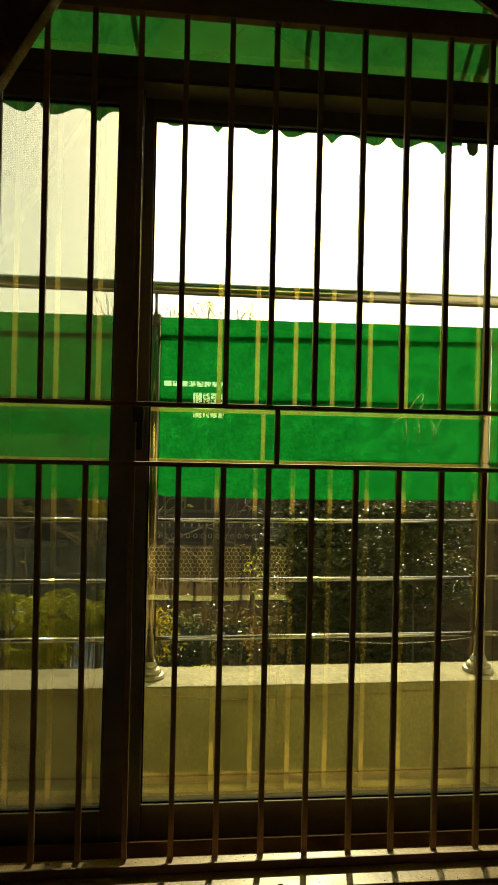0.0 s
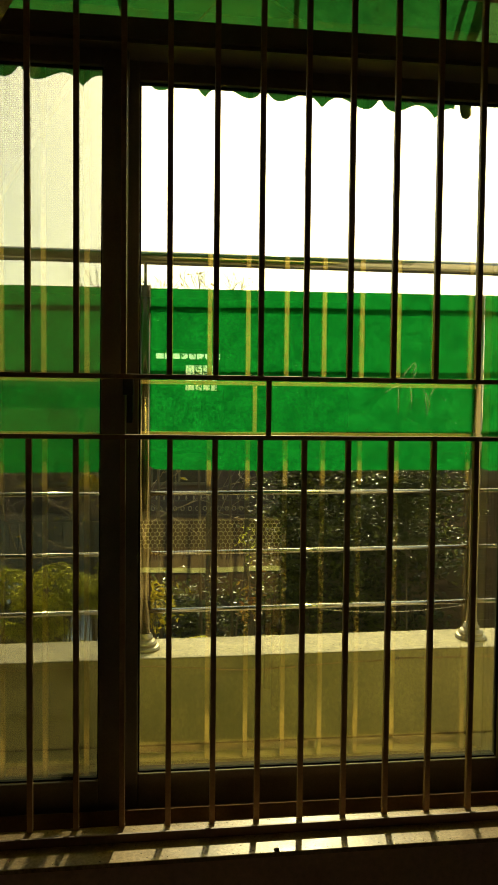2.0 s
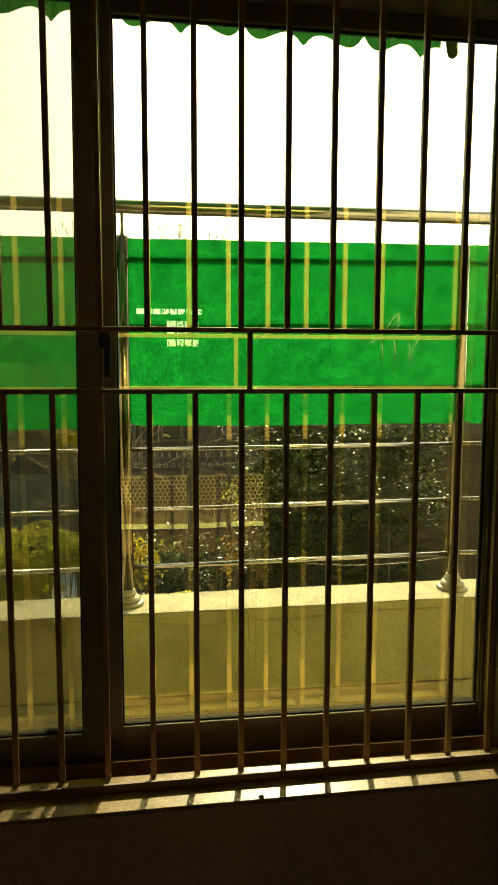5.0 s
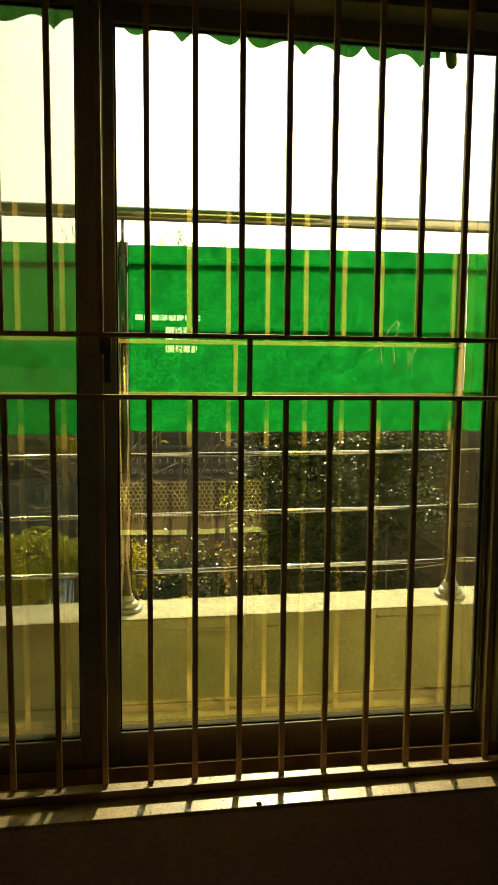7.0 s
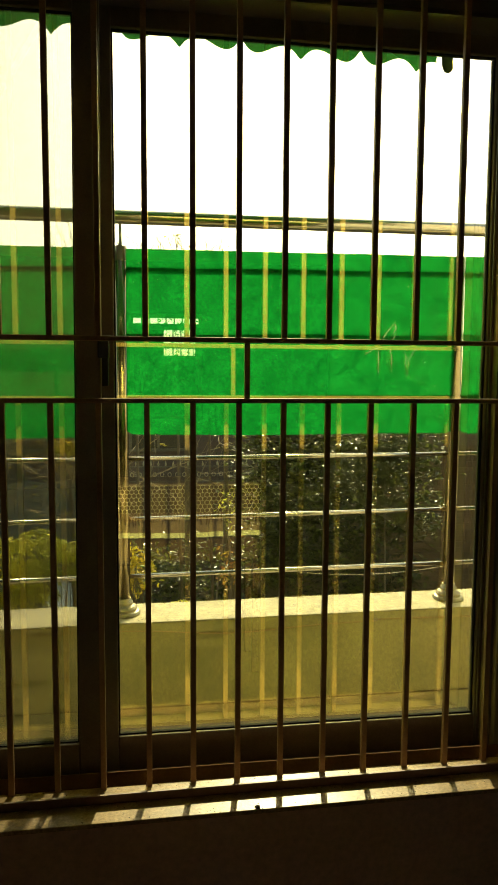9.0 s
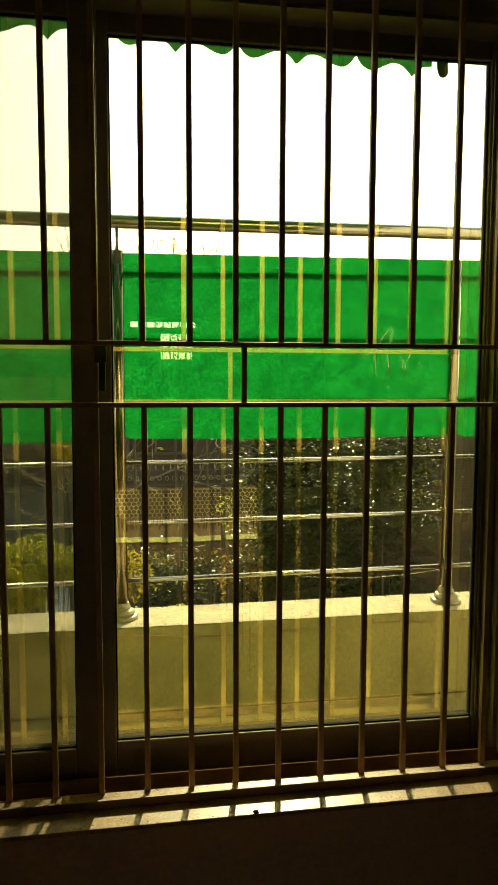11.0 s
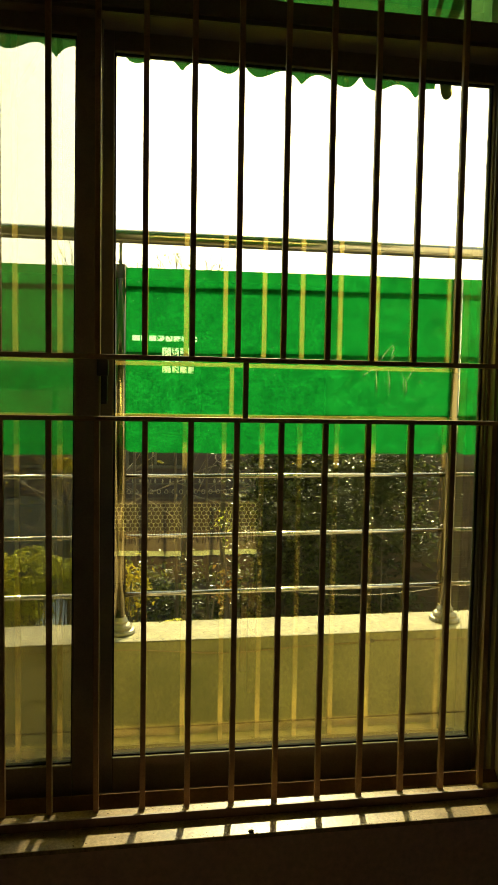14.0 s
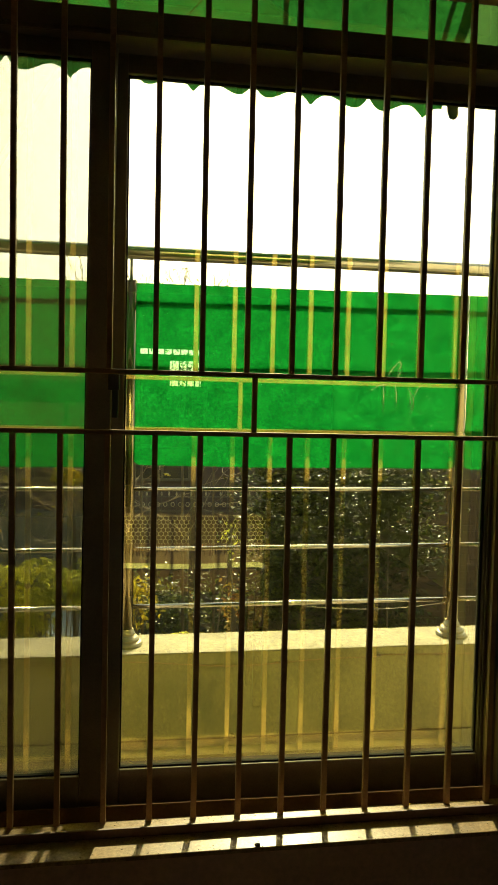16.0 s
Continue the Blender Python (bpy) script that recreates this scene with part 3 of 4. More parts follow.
# ---------------------------------------------------------------- small things on the balcony
def sagging(name, a, b, sag, r, material, label, category, n=14):
    a, b = Vector(a), Vector(b)
    pts = [a.lerp(b, k / n) - Vector((0, 0, sag * 4 * (k / n) * (1 - k / n))) for k in range(n + 1)]
    return tagged(part(name, tube(pts, r, 6), material), label, category)


def wall_cable():
    """A cable along the parapet that hangs slack just before its clip."""
    pts = []
    for k in range(60):
        x = -3.0 + 3.881 * k / 59
        pts.append((x, 0.8212, 0.5575 + 0.010 * max(0.0, -x - 1.0) / 2 - 0.006 * math.sin(2.1 * x) ** 2 - 0.026 * math.exp(-((x - 0.30) / 0.27) ** 2)))
    c = tagged(part("wall_cable", tube(pts, 0.0022, 6), M_WIRE), "thin tan cable hanging slack along the parapet", "cable")
    ring = [(0.881 + 0.0055 * math.cos(a), 0.8190, 0.5585 + 0.0065 * math.sin(a)) for a in [k * 2 * math.pi / 14 for k in range(15)]]
    part("clip", tube(ring, 0.0017, 6), M_STEEL, c, "small bright clip")


wall_cable()
sagging("loose_cable", (0.881, 0.8215, 0.5583), (4.6, 0.8215, 0.575), 0.014, 0.0022, M_WIRE, "thin tan cable running along the parapet", "cable", 24)
sagging("thin_wire", (0.59, 0.920, 0.7305), (1.21, 0.920, 0.7375), 0.022, 0.0013, M_STEEL, "loose thin wire tied under the lowest rail", "wire")


def pale_streaks():
    """Thin pale curved strokes on the outer face of the sliding pane."""
    runs = (
        ((0.678, 1.597), (0.684, 1.564), (0.683, 1.517)),
        ((0.716, 1.588), (0.734, 1.56), (0.736, 1.536), (0.729, 1.513)),
        ((0.723, 1.573), (0.728, 1.532), (0.727, 1.515)),
        ((0.643, 1.595), (0.646, 1.555), (0.645, 1.516)),
        ((0.688, 1.662), (0.669, 1.64), (0.654, 1.617)),
        ((0.698, 1.638), (0.685, 1.618), (0.678, 1.597)),
        ((0.604, 1.575), (0.628, 1.591), (0.655, 1.597)),
        ((0.736, 1.565), (0.747, 1.586), (0.76, 1.599)),
        ((0.688, 1.666), (0.695, 1.652), (0.685, 1.631)),
    )
    bm = bmesh.new()
    for run in runs:
        pts = [Vector((x - 0.001, 0.1588, z - 0.005)) for x, z in run]
        fine = []
        for k in range(9):
            t = k / 8 * (len(pts) - 1)
            i = min(int(t), len(pts) - 2)
            fine.append(pts[i].lerp(pts[i + 1], t - i))
        bm_tube(bm, fine, [0.0003 + 0.0011 * math.sin(math.pi * k / 8) for k in range(9)], 5)
    part("pale_streaks", bm, M_STREAK, sash_out, "thin pale streaks on the glass")


M_STREAK = sheer("pale_streak_tone", (0.42, 0.48, 0.36), (0.52, 0.58, 0.44), 0.6, 10, 80, open_part=0.45)
pale_streaks()


# ---------------------------------------------------------------- curtains
def curtain(side, top, tie):
    """A curtain gathered to one side: its inner edge runs from the rod at top down to the tie-back."""
    def f(u, v):
        # u: 0 at the inner edge, 1 at the outer; v: 0 at the rod, 1 at the tie
        xe = top + (tie - top) * (v ** 1.0)
        xo = side
        x = xe + (xo - xe) * u
        z = 2.98 - (1.42 + 0.05 * math.sin(u * 9)) * v
        fold = 0.030 * math.sin(u * 34 + 2 * v) * (1 - 0.45 * v) + 0.012 * math.sin(u * 71 + 5 * v)
        return (x, -0.190 + fold, z)
    c = tagged(part("curtain", sheet(120, 40, f), M_CURTAIN), "dark floral curtain drawn aside beside the window", "curtain", "curtains at the window")

    def hem(u, v):
        x, y, z = f(0.0, u)
        s = 1 if side < top else -1
        return (x + s * (0.022 - 0.040 * v) * 0.8, y - 0.004 - 0.004 * math.sin(20 * u), z - 0.012 * v)
    part("hem", sheet(60, 3, hem), M_HEM, c, "pale patterned edge")
    part("gathered_end", sheet(40, 20, lambda u, v: (tie + (side - tie) * (0.25 + 0.6 * u), -0.19 + 0.03 * math.sin(u * 30), 1.56 - 1.35 * v)), M_CURTAIN, c)
    return c


M_HEM = sheer("pale_patterned_hem", (0.50, 0.30, 0.20), (0.70, 0.55, 0.42), 0.45, 28, 200)
curtain(-1.45, -0.012, -0.858)
curtain(2.42, 0.045, 2.33)
tagged(part("curtain_rod", tube([(-1.7, -0.19, 2.985), (2.46, -0.19, 2.985)], 0.012, 12), M_BRONZE), "dark curtain rod above the window", "curtain rod")
for x in (-1.68, 2.44):
    part("bracket", tube([(x, IN - 0.001, 2.985), (x, -0.19, 2.985)], 0.008, 8), M_BRONZE, bpy.data.objects["curtain_rod"])


# ---------------------------------------------------------------- the window in the back wall
def back_window():
    w = thing("window_2", "small barred window in the far wall with daylight behind it", "window", kind="structure")
    y0, y1 = RY0 - 0.13, RY0 - 0.07
    for x0, x1, z0, z1 in ((-0.30, -0.25, 0.95, 2.40), (0.65, 0.70, 0.95, 2.40), (-0.25, 0.65, 0.95, 1.00), (-0.25, 0.65, 2.343, 2.40), (-0.25, 0.65, 2.181, 2.264)):
        part("frame", box(x0, x1, y0, y1, z0, z1), M_BRONZE, w)
    # Dark sheets added to block daylight everywhere but at the bright panes.
    part("mask_sheet", box(-0.25, 0.165, y0 + 0.01, y1 - 0.01, 1.0, 2.181), M_CURTAIN, w, "dark sheet added to close off part of the opening")
    part("mask_sheet", box(0.165, 0.65, y0 + 0.04, y1 - 0.005, 1.0, 1.825), M_CURTAIN, w, "dark sheet added to close off part of the opening")
    part("mask_sheet", box(0.605, 0.65, y0 + 0.01, y1 - 0.01, 1.825, 2.181), M_CURTAIN, w, "dark sheet added to close off part of the opening")
    for k in range(1, 8):
        x = -0.25 + 0.90 * k / 8
        part("glazing_bar", box(x - 0.008, x + 0.008, y0 + 0.01, y1 - 0.01, 2.264, 2.343), M_BRONZE, w)
    for x in (0.295, 0.405, 0.515):
        part("glazing_bar", box(x - 0.008, x + 0.008, y0 + 0.01, y1 - 0.01, 1.825, 2.181), M_BRONZE, w)
    part("glazing_bar", box(0.165, 0.605, y0 + 0.012, y1 - 0.012, 1.925, 1.945), M_BRONZE, w)
    part("pane", box(-0.25, 0.65, y0 + 0.028, y0 + 0.032, 2.264, 2.343), M_CLEAR, w)
    part("pane", box(0.165, 0.605, y0 + 0.028, y0 + 0.032, 1.825, 2.181), M_CLEAR, w)


back_window()

# ---------------------------------------------------------------- the table behind the camera, which the glass mirrors
def draped_table():
    x0, x1, y0, y1, zt = -0.293, 0.566, -1.66, -1.315, 0.974
    t = thing("side_table", "dark wooden side table under a lace cloth", "table")
    part("tabletop", box(x0, x1, y0, y1, zt - 0.03, zt, 0.003), M_WOOD, t)
    part("apron", box(x0 + 0.02, x1 - 0.02, y1 - 0.03, y1 - 0.008, zt - 0.16, zt - 0.03), M_WOOD, t)
    for lx in (x0 + 0.02, x1 - 0.06):
        for ly in (y0 + 0.02, y1 - 0.06):
            part("leg", box(lx, lx + 0.04, ly, ly + 0.04, 0.001, zt - 0.03, 0.004), M_WOOD, t)
    part("drawer_front", box(x0 + 0.06, x1 - 0.06, y1 - 0.028, y1 - 0.012, 0.58, zt - 0.162, 0.003), M_WOOD, t)
    # pinkish cloth below the lace, with a pale hem
    def skirt(z0, z1, y):
        return sheet(110, 3, lambda u, v: (x0 + 0.01 + (x1 - x0 - 0.02) * u, y + 0.004 * math.sin(u * 60), z0 + (z1 - z0) * v + 0.003 * math.sin(u * 9)))
    c = tagged(part("tablecloth", skirt(0.7465, 0.8475, y1 + 0.006), M_PINK), "faded pink cloth with a pale hem on the side table", "tablecloth")
    part("hem", skirt(0.7215, 0.7465, y1 + 0.007), M_HEMWHITE, c, "pale hem")
    part("cover", box(x0 - 0.002, x1 + 0.002, y0, y1 + 0.006, zt + 0.001, zt + 0.003), M_PINK, c)
    # lace: rings of cord in a honeycomb, with tassels under it
    R, w = 0.0131, 0.0010
    vs, fs, row, z, yl = [], [], 0, 0.8565, y1 + 0.014
    while z < zt + 0.004:
        x = x0 + 0.012 + (0.0111 if row % 2 else 0.0)
        while x < x1 - 0.01:
            b = len(vs)
            for rr, yy in ((R, yl), (R - w, yl + 0.0015), (R - 2 * w, yl), (R - w, yl - 0.0015)):
                for k in range(6):
                    an = math.pi / 6 + k * math.pi / 3
                    vs.append((x + rr * math.cos(an), yy, z + rr * math.sin(an)))
            for k in range(6):
                k2 = (k + 1) % 6
                for q in range(4):
                    q2 = (q + 1) % 4
                    fs.append((b + 6 * q + k, b + 6 * q + k2, b + 6 * q2 + k2, b + 6 * q2 + k))
            x += 0.0222
        z += 0.0192
        row += 1
    lace = part_mesh("lace_cloth", raw_mesh("lace_cloth", vs, fs), M_LACE)
    tagged(lace, "cream crocheted lace runner hanging from the side table", "lace cloth")
    r = random.Random(8)
    for k in range(58):
        x = x0 + 0.02 + (x1 - x0 - 0.04) * k / 57
        L = r.uniform(0.03, 0.065)
        part("tassel", tube([(x, yl, 0.8495), (x + r.uniform(-0.004, 0.004), yl + 0.002, 0.8495 - L * 0.6), (x + r.uniform(-0.006, 0.006), yl + 0.002, 0.8495 - L)], [0.002, 0.0045, 0.002], 6), M_TASSEL, lace)


M_WOOD = surface("dark_stained_wood", (0.05, 0.026, 0.015), (0.085, 0.045, 0.026), 0.4, 0.0, 5, 90, 0.15, stretch=(1, 5, 5))
M_PINK = surface("faded_pink_cloth", (0.16, 0.105, 0.10), (0.21, 0.14, 0.13), 0.95, 0.0, 8, 260, 0.3)
M_HEMWHITE = surface("white_hem_cloth", (0.60, 0.57, 0.50), (0.68, 0.65, 0.58), 0.95, 0.0, 8, 260, 0.3)
M_LACE = surface("cream_cotton_cord", (0.50, 0.43, 0.31), (0.58, 0.50, 0.37), 0.9, 0.0, 12, 300, 0.3)
M_TASSEL = surface("brown_tassel", (0.09, 0.04, 0.03), (0.14, 0.07, 0.05), 0.95, 0.0, 20, 300, 0.2)
draped_table()

# ---------------------------------------------------------------- the garden
M_SOIL = surface("garden_soil", (0.05, 0.04, 0.025), (0.09, 0.07, 0.04), 0.95, 0.0, 0.8, 20, 0.5, 0.02)
M_BARK = surface("bark", (0.10, 0.075, 0.05), (0.17, 0.13, 0.09), 0.9, 0.0, 8, 60, 0.6, 0.004, stretch=(1, 1, 0.3))
M_TWIG = surface("twig", (0.26, 0.19, 0.12), (0.42, 0.33, 0.22), 0.8, 0.0, 12, 60, 0.3)
M_LEAF_DARK = leafy("dark_glossy_leaf", (0.012, 0.020, 0.006), (0.18, 0.20, 0.055), 0.27, 0.34)
M_LEAF_LIGHT = leafy("yellow_green_leaf", (0.50, 0.50, 0.05), (0.84, 0.80, 0.15), 0.55, 0.84)
M_LEAF_YEL = leafy("yellow_leaf", (0.30, 0.28, 0.025), (0.50, 0.37, 0.03), 0.5, 0.5)
M_LEAF_ORANGE = leafy("orange_yellow_leaf", (0.42, 0.16, 0.04), (0.56, 0.44, 0.08), 0.5, 0.5)
M_LATTICE = surface("tan_lattice_paint", (0.50, 0.40, 0.24), (0.60, 0.48, 0.30), 0.6, 0.0, 6, 80, 0.2)
M_HOUSE = surface("brown_render", (0.13, 0.085, 0.065), (0.18, 0.12, 0.09), 0.9, 0.0, 1.2, 30, 0.3, stain=(0.09, 0.06, 0.045))
M_GREYWALL = surface("grey_fence_board", (0.20, 0.19, 0.155), (0.27, 0.25, 0.20), 0.85, 0.0, 3, 40, 0.3, stretch=(1, 1, 0.2), vary=0.25)
M_BRICK = surface("dark_brick", (0.12, 0.075, 0.045), (0.17, 0.105, 0.062), 0.9, 0.0, 6, 60, 0.5, 0.004, vary=0.35)
M_MORTAR = surface("mortar", (0.13, 0.095, 0.065), (0.17, 0.125, 0.085), 0.95, 0.0, 6, 60, 0.4)
M_CAR = surface("pale_blue_white_paint", (0.62, 0.68, 0.72), (0.70, 0.74, 0.78), 0.2, 0.0, 3, 200, 0.02)
M_DARKGLASS = surface("dark_car_glass", (0.02, 0.025, 0.03), (0.03, 0.035, 0.04), 0.06, 0.0, 3, 100, 0.0)
M_TYRE = surface("tyre_rubber", (0.02, 0.02, 0.02), (0.03, 0.03, 0.03), 0.85, 0.0, 10, 80, 0.3)
tagged(part("ground", sheet(60, 60, lambda u, v: (-400 + 800 * u, 1.05 + 600 * v, GZ - 0.004 + 0.02 * noise.noise((u * 300, v * 300, 0)))), M_SOIL), "dark garden soil and leaf litter", "ground", kind="structure")


def leaf_cloud(name, n, where, size, material, parent, seed, droop=0.3, slim=0.42, kind="stuff", flat=0.0):
    """n folded leaves, each with a rib; where(r) gives a place."""
    r = random.Random(seed)
    vs, fs = [], []
    for _ in range(n):
        p = Vector(where(r))
        L = size * r.uniform(0.6, 1.3)
        d = Vector((r.gauss(0, 1), r.gauss(0, 1), r.gauss(-droop, 0.7))).normalized()
        s = d.cross(Vector((r.gauss(0, 1), r.gauss(0, 1), r.gauss(0, 1)))).normalized()
        if r.random() < flat:                                # leaves that turn their faces to the sky
            d = Vector((r.gauss(0, 1), r.gauss(0, 1), r.gauss(-0.15, 0.30))).normalized()
            s = d.cross(Vector((r.gauss(0, 0.25), r.gauss(0, 0.25), 1.0))).normalized()
        up = s.cross(d)
        w, b = L * slim * 0.5, len(vs)
        vs += [p, p + d * L * 0.35 + s * w + up * w * 0.35, p + d * L * 0.75 + s * w * 0.7 + up * w * 0.2, p + d * L - up * L * 0.12,
               p + d * L * 0.75 - s * w * 0.7 + up * w * 0.2, p + d * L * 0.35 - s * w + up * w * 0.35, p + d * L * 0.55]
        fs += [(b, b + 1, b + 6), (b + 1, b + 2, b + 6), (b + 2, b + 3, b + 6), (b + 3, b + 4, b + 6), (b + 4, b + 5, b + 6), (b + 5, b, b + 6)]
    me = raw_mesh(name, [tuple(v) for v in vs], fs)
    ob = part_mesh(name, me, material, parent)
    return tagged(ob, kind=kind) if kind else ob


def branching(bm, p, d, length, r, depth, rnd, tips, spread=0.55, up=0.15):
    """A limb that bends, tapers and forks."""
    n = 6
    pts, radii = [p.copy()], [r]
    for k in range(n):
        d = (d + Vector((rnd.gauss(0, 0.20), rnd.gauss(0, 0.16), rnd.gauss(0, 0.16) + up * 0.3))).normalized()
        p = p + d * length / n
        pts.append(p.copy())
        radii.append(r * (1 - 0.42 * (k + 1) / n))
    bm_tube(bm, pts, radii, 6 if r < 0.012 else 9, True)
    tips.append(p.copy())
    if depth:
        for k in range(rnd.choice((2, 3, 3))):
            q = pts[rnd.randint(2, n)]
            side = Vector((rnd.gauss(0, 1), rnd.gauss(0, 0.8), rnd.gauss(0.15, 0.6))).normalized()
            branching(bm, q.copy(), (d * (1 - spread) + side * spread).normalized(), length * rnd.uniform(0.55, 0.85), r * 0.64, depth - 1, rnd, tips, spread, up)


def bare_tree(x, y, height, r0, seed, label, lean=(0, 0, 1), leaves=60, depth=4, fork=0.45):
    rnd = random.Random(seed)
    t = thing("tree", label, "tree")
    base = Vector((x, y, GZ))
    d = Vector(lean).normalized()
    top = base + d * height * fork
    mid = base.lerp(top, 0.5) + Vector((rnd.uniform(-0.06, 0.06), 0, 0))
    part("trunk", tube([base, mid, top], [r0 * 1.25, r0, r0 * 0.85], 14), M_BARK, t)
    bm, tips = bmesh.new(), []
    for k in range(4):
        a = 2 * math.pi * (k + rnd.random() * 0.6) / 4
        branching(bm, top - d * 0.05 * k, Vector((math.cos(a) * 0.7, math.sin(a) * 0.45, 0.85)).normalized(), height * 0.24, r0 * 0.46, depth, rnd, tips)
    part("crown", bm, M_TWIG, t, "bare winter branches")
    if leaves:
        leaf_cloud("leaves", leaves, lambda r: r.choice(tips) + Vector((r.gauss(0, 0.03), r.gauss(0, 0.03), r.gauss(0, 0.03))), 0.07, M_LEAF_YEL, t, seed + 1)
    return t


def shrub(label, boxes, n, size, material, seed, stems=14, droop=0.3, slim=0.42, clump=0.16, flat=0.0):
    """A bush of leaves gathered in clumps on stems that rise from the ground."""
    r = random.Random(seed)
    t = thing("shrub", label, "shrub")
    centres = []
    for (x0, x1, y0, y1, z0, z1, share) in boxes:
        centres += [(r.uniform(x0, x1), r.uniform(y0, y1), z0 + (z1 - z0) * r.random() ** 0.8) for _ in range(max(3, int(60 * share)))]
    bm = bmesh.new()
    for k in range(stems):
        c = Vector(r.choice(centres))
        foot = Vector((c.x + r.uniform(-0.2, 0.2), c.y + r.uniform(-0.15, 0.15), GZ))
        bm_tube(bm, [foot, foot.lerp(c, 0.5) + Vector((r.uniform(-0.08, 0.08), 0, 0)), c], [0.016, 0.011, 0.005], 6)
    part("stems", bm, M_BARK, t)

    def where(q):
        c = q.choice(centres)
        return (c[0] + q.gauss(0, clump), c[1] + q.gauss(0, clump * 0.8), c[2] + q.gauss(0, clump * 0.8))
    leaf_cloud("foliage", n, where, size, material, t, seed + 7, droop, slim, flat=flat)
    return t


def rosette(tip, r, n, reach, leaf, bm, vs, fs, lift=0.35, side=1.0):
    """Compound leaves that spread from the tip of a stem and droop, each with narrow leaflets in pairs."""
    def leaflet(p, d, L):
        s = d.cross(Vector((r.gauss(0, 0.5), r.gauss(0, 0.5), 1.0))).normalized()
        up = s.cross(d)
        w, b = L * 0.17, len(vs)
        vs.extend([p, p + d * L * 0.4 + s * w + up * w * 0.4, p + d * L - up * L * 0.2, p + d * L * 0.4 - s * w + up * w * 0.4, p + d * L * 0.5])
        fs.extend([(b, b + 1, b + 4), (b + 1, b + 2, b + 4), (b + 2, b + 3, b + 4), (b + 3, b, b + 4)])

    turn = r.uniform(0, 6.3)
    for k in range(n):
        an = turn + 2 * math.pi * k / n + r.uniform(-0.25, 0.25)
        d = Vector((math.cos(an) * side, math.sin(an), lift + r.uniform(-0.2, 0.35))).normalized()
        p, steps, path = tip.copy(), r.randint(5, 7), [tip.copy()]
        length = reach * r.uniform(0.75, 1.2)
        for q in range(steps):
            d = (d + Vector((0, 0, -0.20))).normalized()
            p = p + d * length / steps
            path.append(p.copy())
            if q == 0:
                continue
            across = d.cross(Vector((0, 0, 1))).normalized()
            for sg in (-1, 1):
                leaflet(p, (d * 0.7 + across * sg + Vector((0, 0, r.gauss(-0.25, 0.3)))).normalized(), leaf * r.uniform(0.75, 1.2))
        leaflet(p, d, leaf)
        bm_tube(bm, path, 0.0016, 4)


def compound_bush(label, tips, reach, leaf, material, seed, n=7):
    """A bush of thin stems, each ending in a rosette of compound leaves; tips: where the stems end."""
    r = random.Random(seed)
    t = thing("shrub", label, "shrub")
    bm, vs, fs = bmesh.new(), [], []
    for tip in tips:
        tip = Vector(tip)
        rosette(tip, r, n, reach, leaf, bm, vs, fs)
        foot = Vector((tip.x * 0.9 - 0.1 + r.uniform(-0.1, 0.1), tip.y + r.uniform(-0.1, 0.1), GZ))
        bm_tube(bm, [foot, foot.lerp(tip, 0.6) + Vector((r.uniform(-0.05, 0.05), 0, 0)), tip], [0.010, 0.007, 0.003], 5)
    part("stems", bm, M_BARK, t)
    tagged(part_mesh("foliage", raw_mesh("foliage", [tuple(v) for v in vs], fs), material, t), kind="stuff")


def bush_tips():
    """Stem ends of the big bush: close along its uneven top, fewer below."""
    r = random.Random(11)
    tips = []
    for k in range(84):
        x = r.uniform(-2.4, -0.56)
        top = 0.10 + 0.09 * noise.noise((x * 3.1, 3.1, 0.0)) + 0.04 * math.sin(x * 11.0)
        low = -0.62 if x < -1.05 else -0.30
        tips.append((x, r.uniform(4.28, 4.80), low + (top - low) * r.random() ** 0.6))
    for k in range(14):
        x = r.uniform(-1.6, -0.6)
        tips.append((x, r.uniform(4.25, 4.5), r.uniform(-0.75, -0.4)))
    return tips


compound_bush("yellow-green bush of drooping compound leaves in sun below the railing", bush_tips(), 0.15, 0.058, M_LEAF_LIGHT, 11, 8)
shrub("small yellow-leaved shrub beside the steel post", [(-0.25, -0.05, 4.4, 4.6, -0.46, -0.03, 0.4)], 260, 0.075, M_LEAF_YEL, 12, 6, 0.6, 0.4, 0.07)
compound_bush("small pale fern-like plant just showing over the parapet", [(0.20, 4.0, -0.41)], 0.13, 0.05, M_LEAF_LIGHT, 17, 8)
shrub("small shrub with orange and yellow leaves under the hedge", [(0.68, 0.76, 4.45, 4.55, -0.50, -0.02, 0.25)], 110, 0.055, M_LEAF_ORANGE, 19, 4, 0.4, 0.45, 0.05)
shrub("thin climber with a few pale leaves before the fence", [(0.66, 0.72, 4.5, 4.6, 0.0, 0.45, 0.2)], 34, 0.045, M_LEAF_LIGHT, 27, 3, 0.2, 0.4, 0.04)
shrub("dark creeper outside the small far window", [(0.15, 0.62, -8.3, -8.1, 1.5, 2.15, 0.6), (-0.3, 0.7, -8.6, -8.4, 2.2, 2.35, 0.3)], 420, 0.055, M_LEAF_DARK, 15, 4, 0.2, 0.45, 0.08)
shrub("tall dark glossy evergreen hedge", [(1.0, 3.0, 5.2, 5.7, -0.35, 1.11, 4.0), (1.05, 3.0, 5.4, 6.0, -1.75, -0.35, 1.6)], 14000, 0.078, M_LEAF_DARK, 13, 9, 0.2, 0.45, 0.14, 0.72)
shrub("low dark evergreen shrub under the terrace ledge", [(-0.16, 1.29, 5.6, 6.1, -1.35, -0.40, 1.6)], 2800, 0.075, M_LEAF_DARK, 14, 6, 0.2, 0.45, 0.12, 0.6)


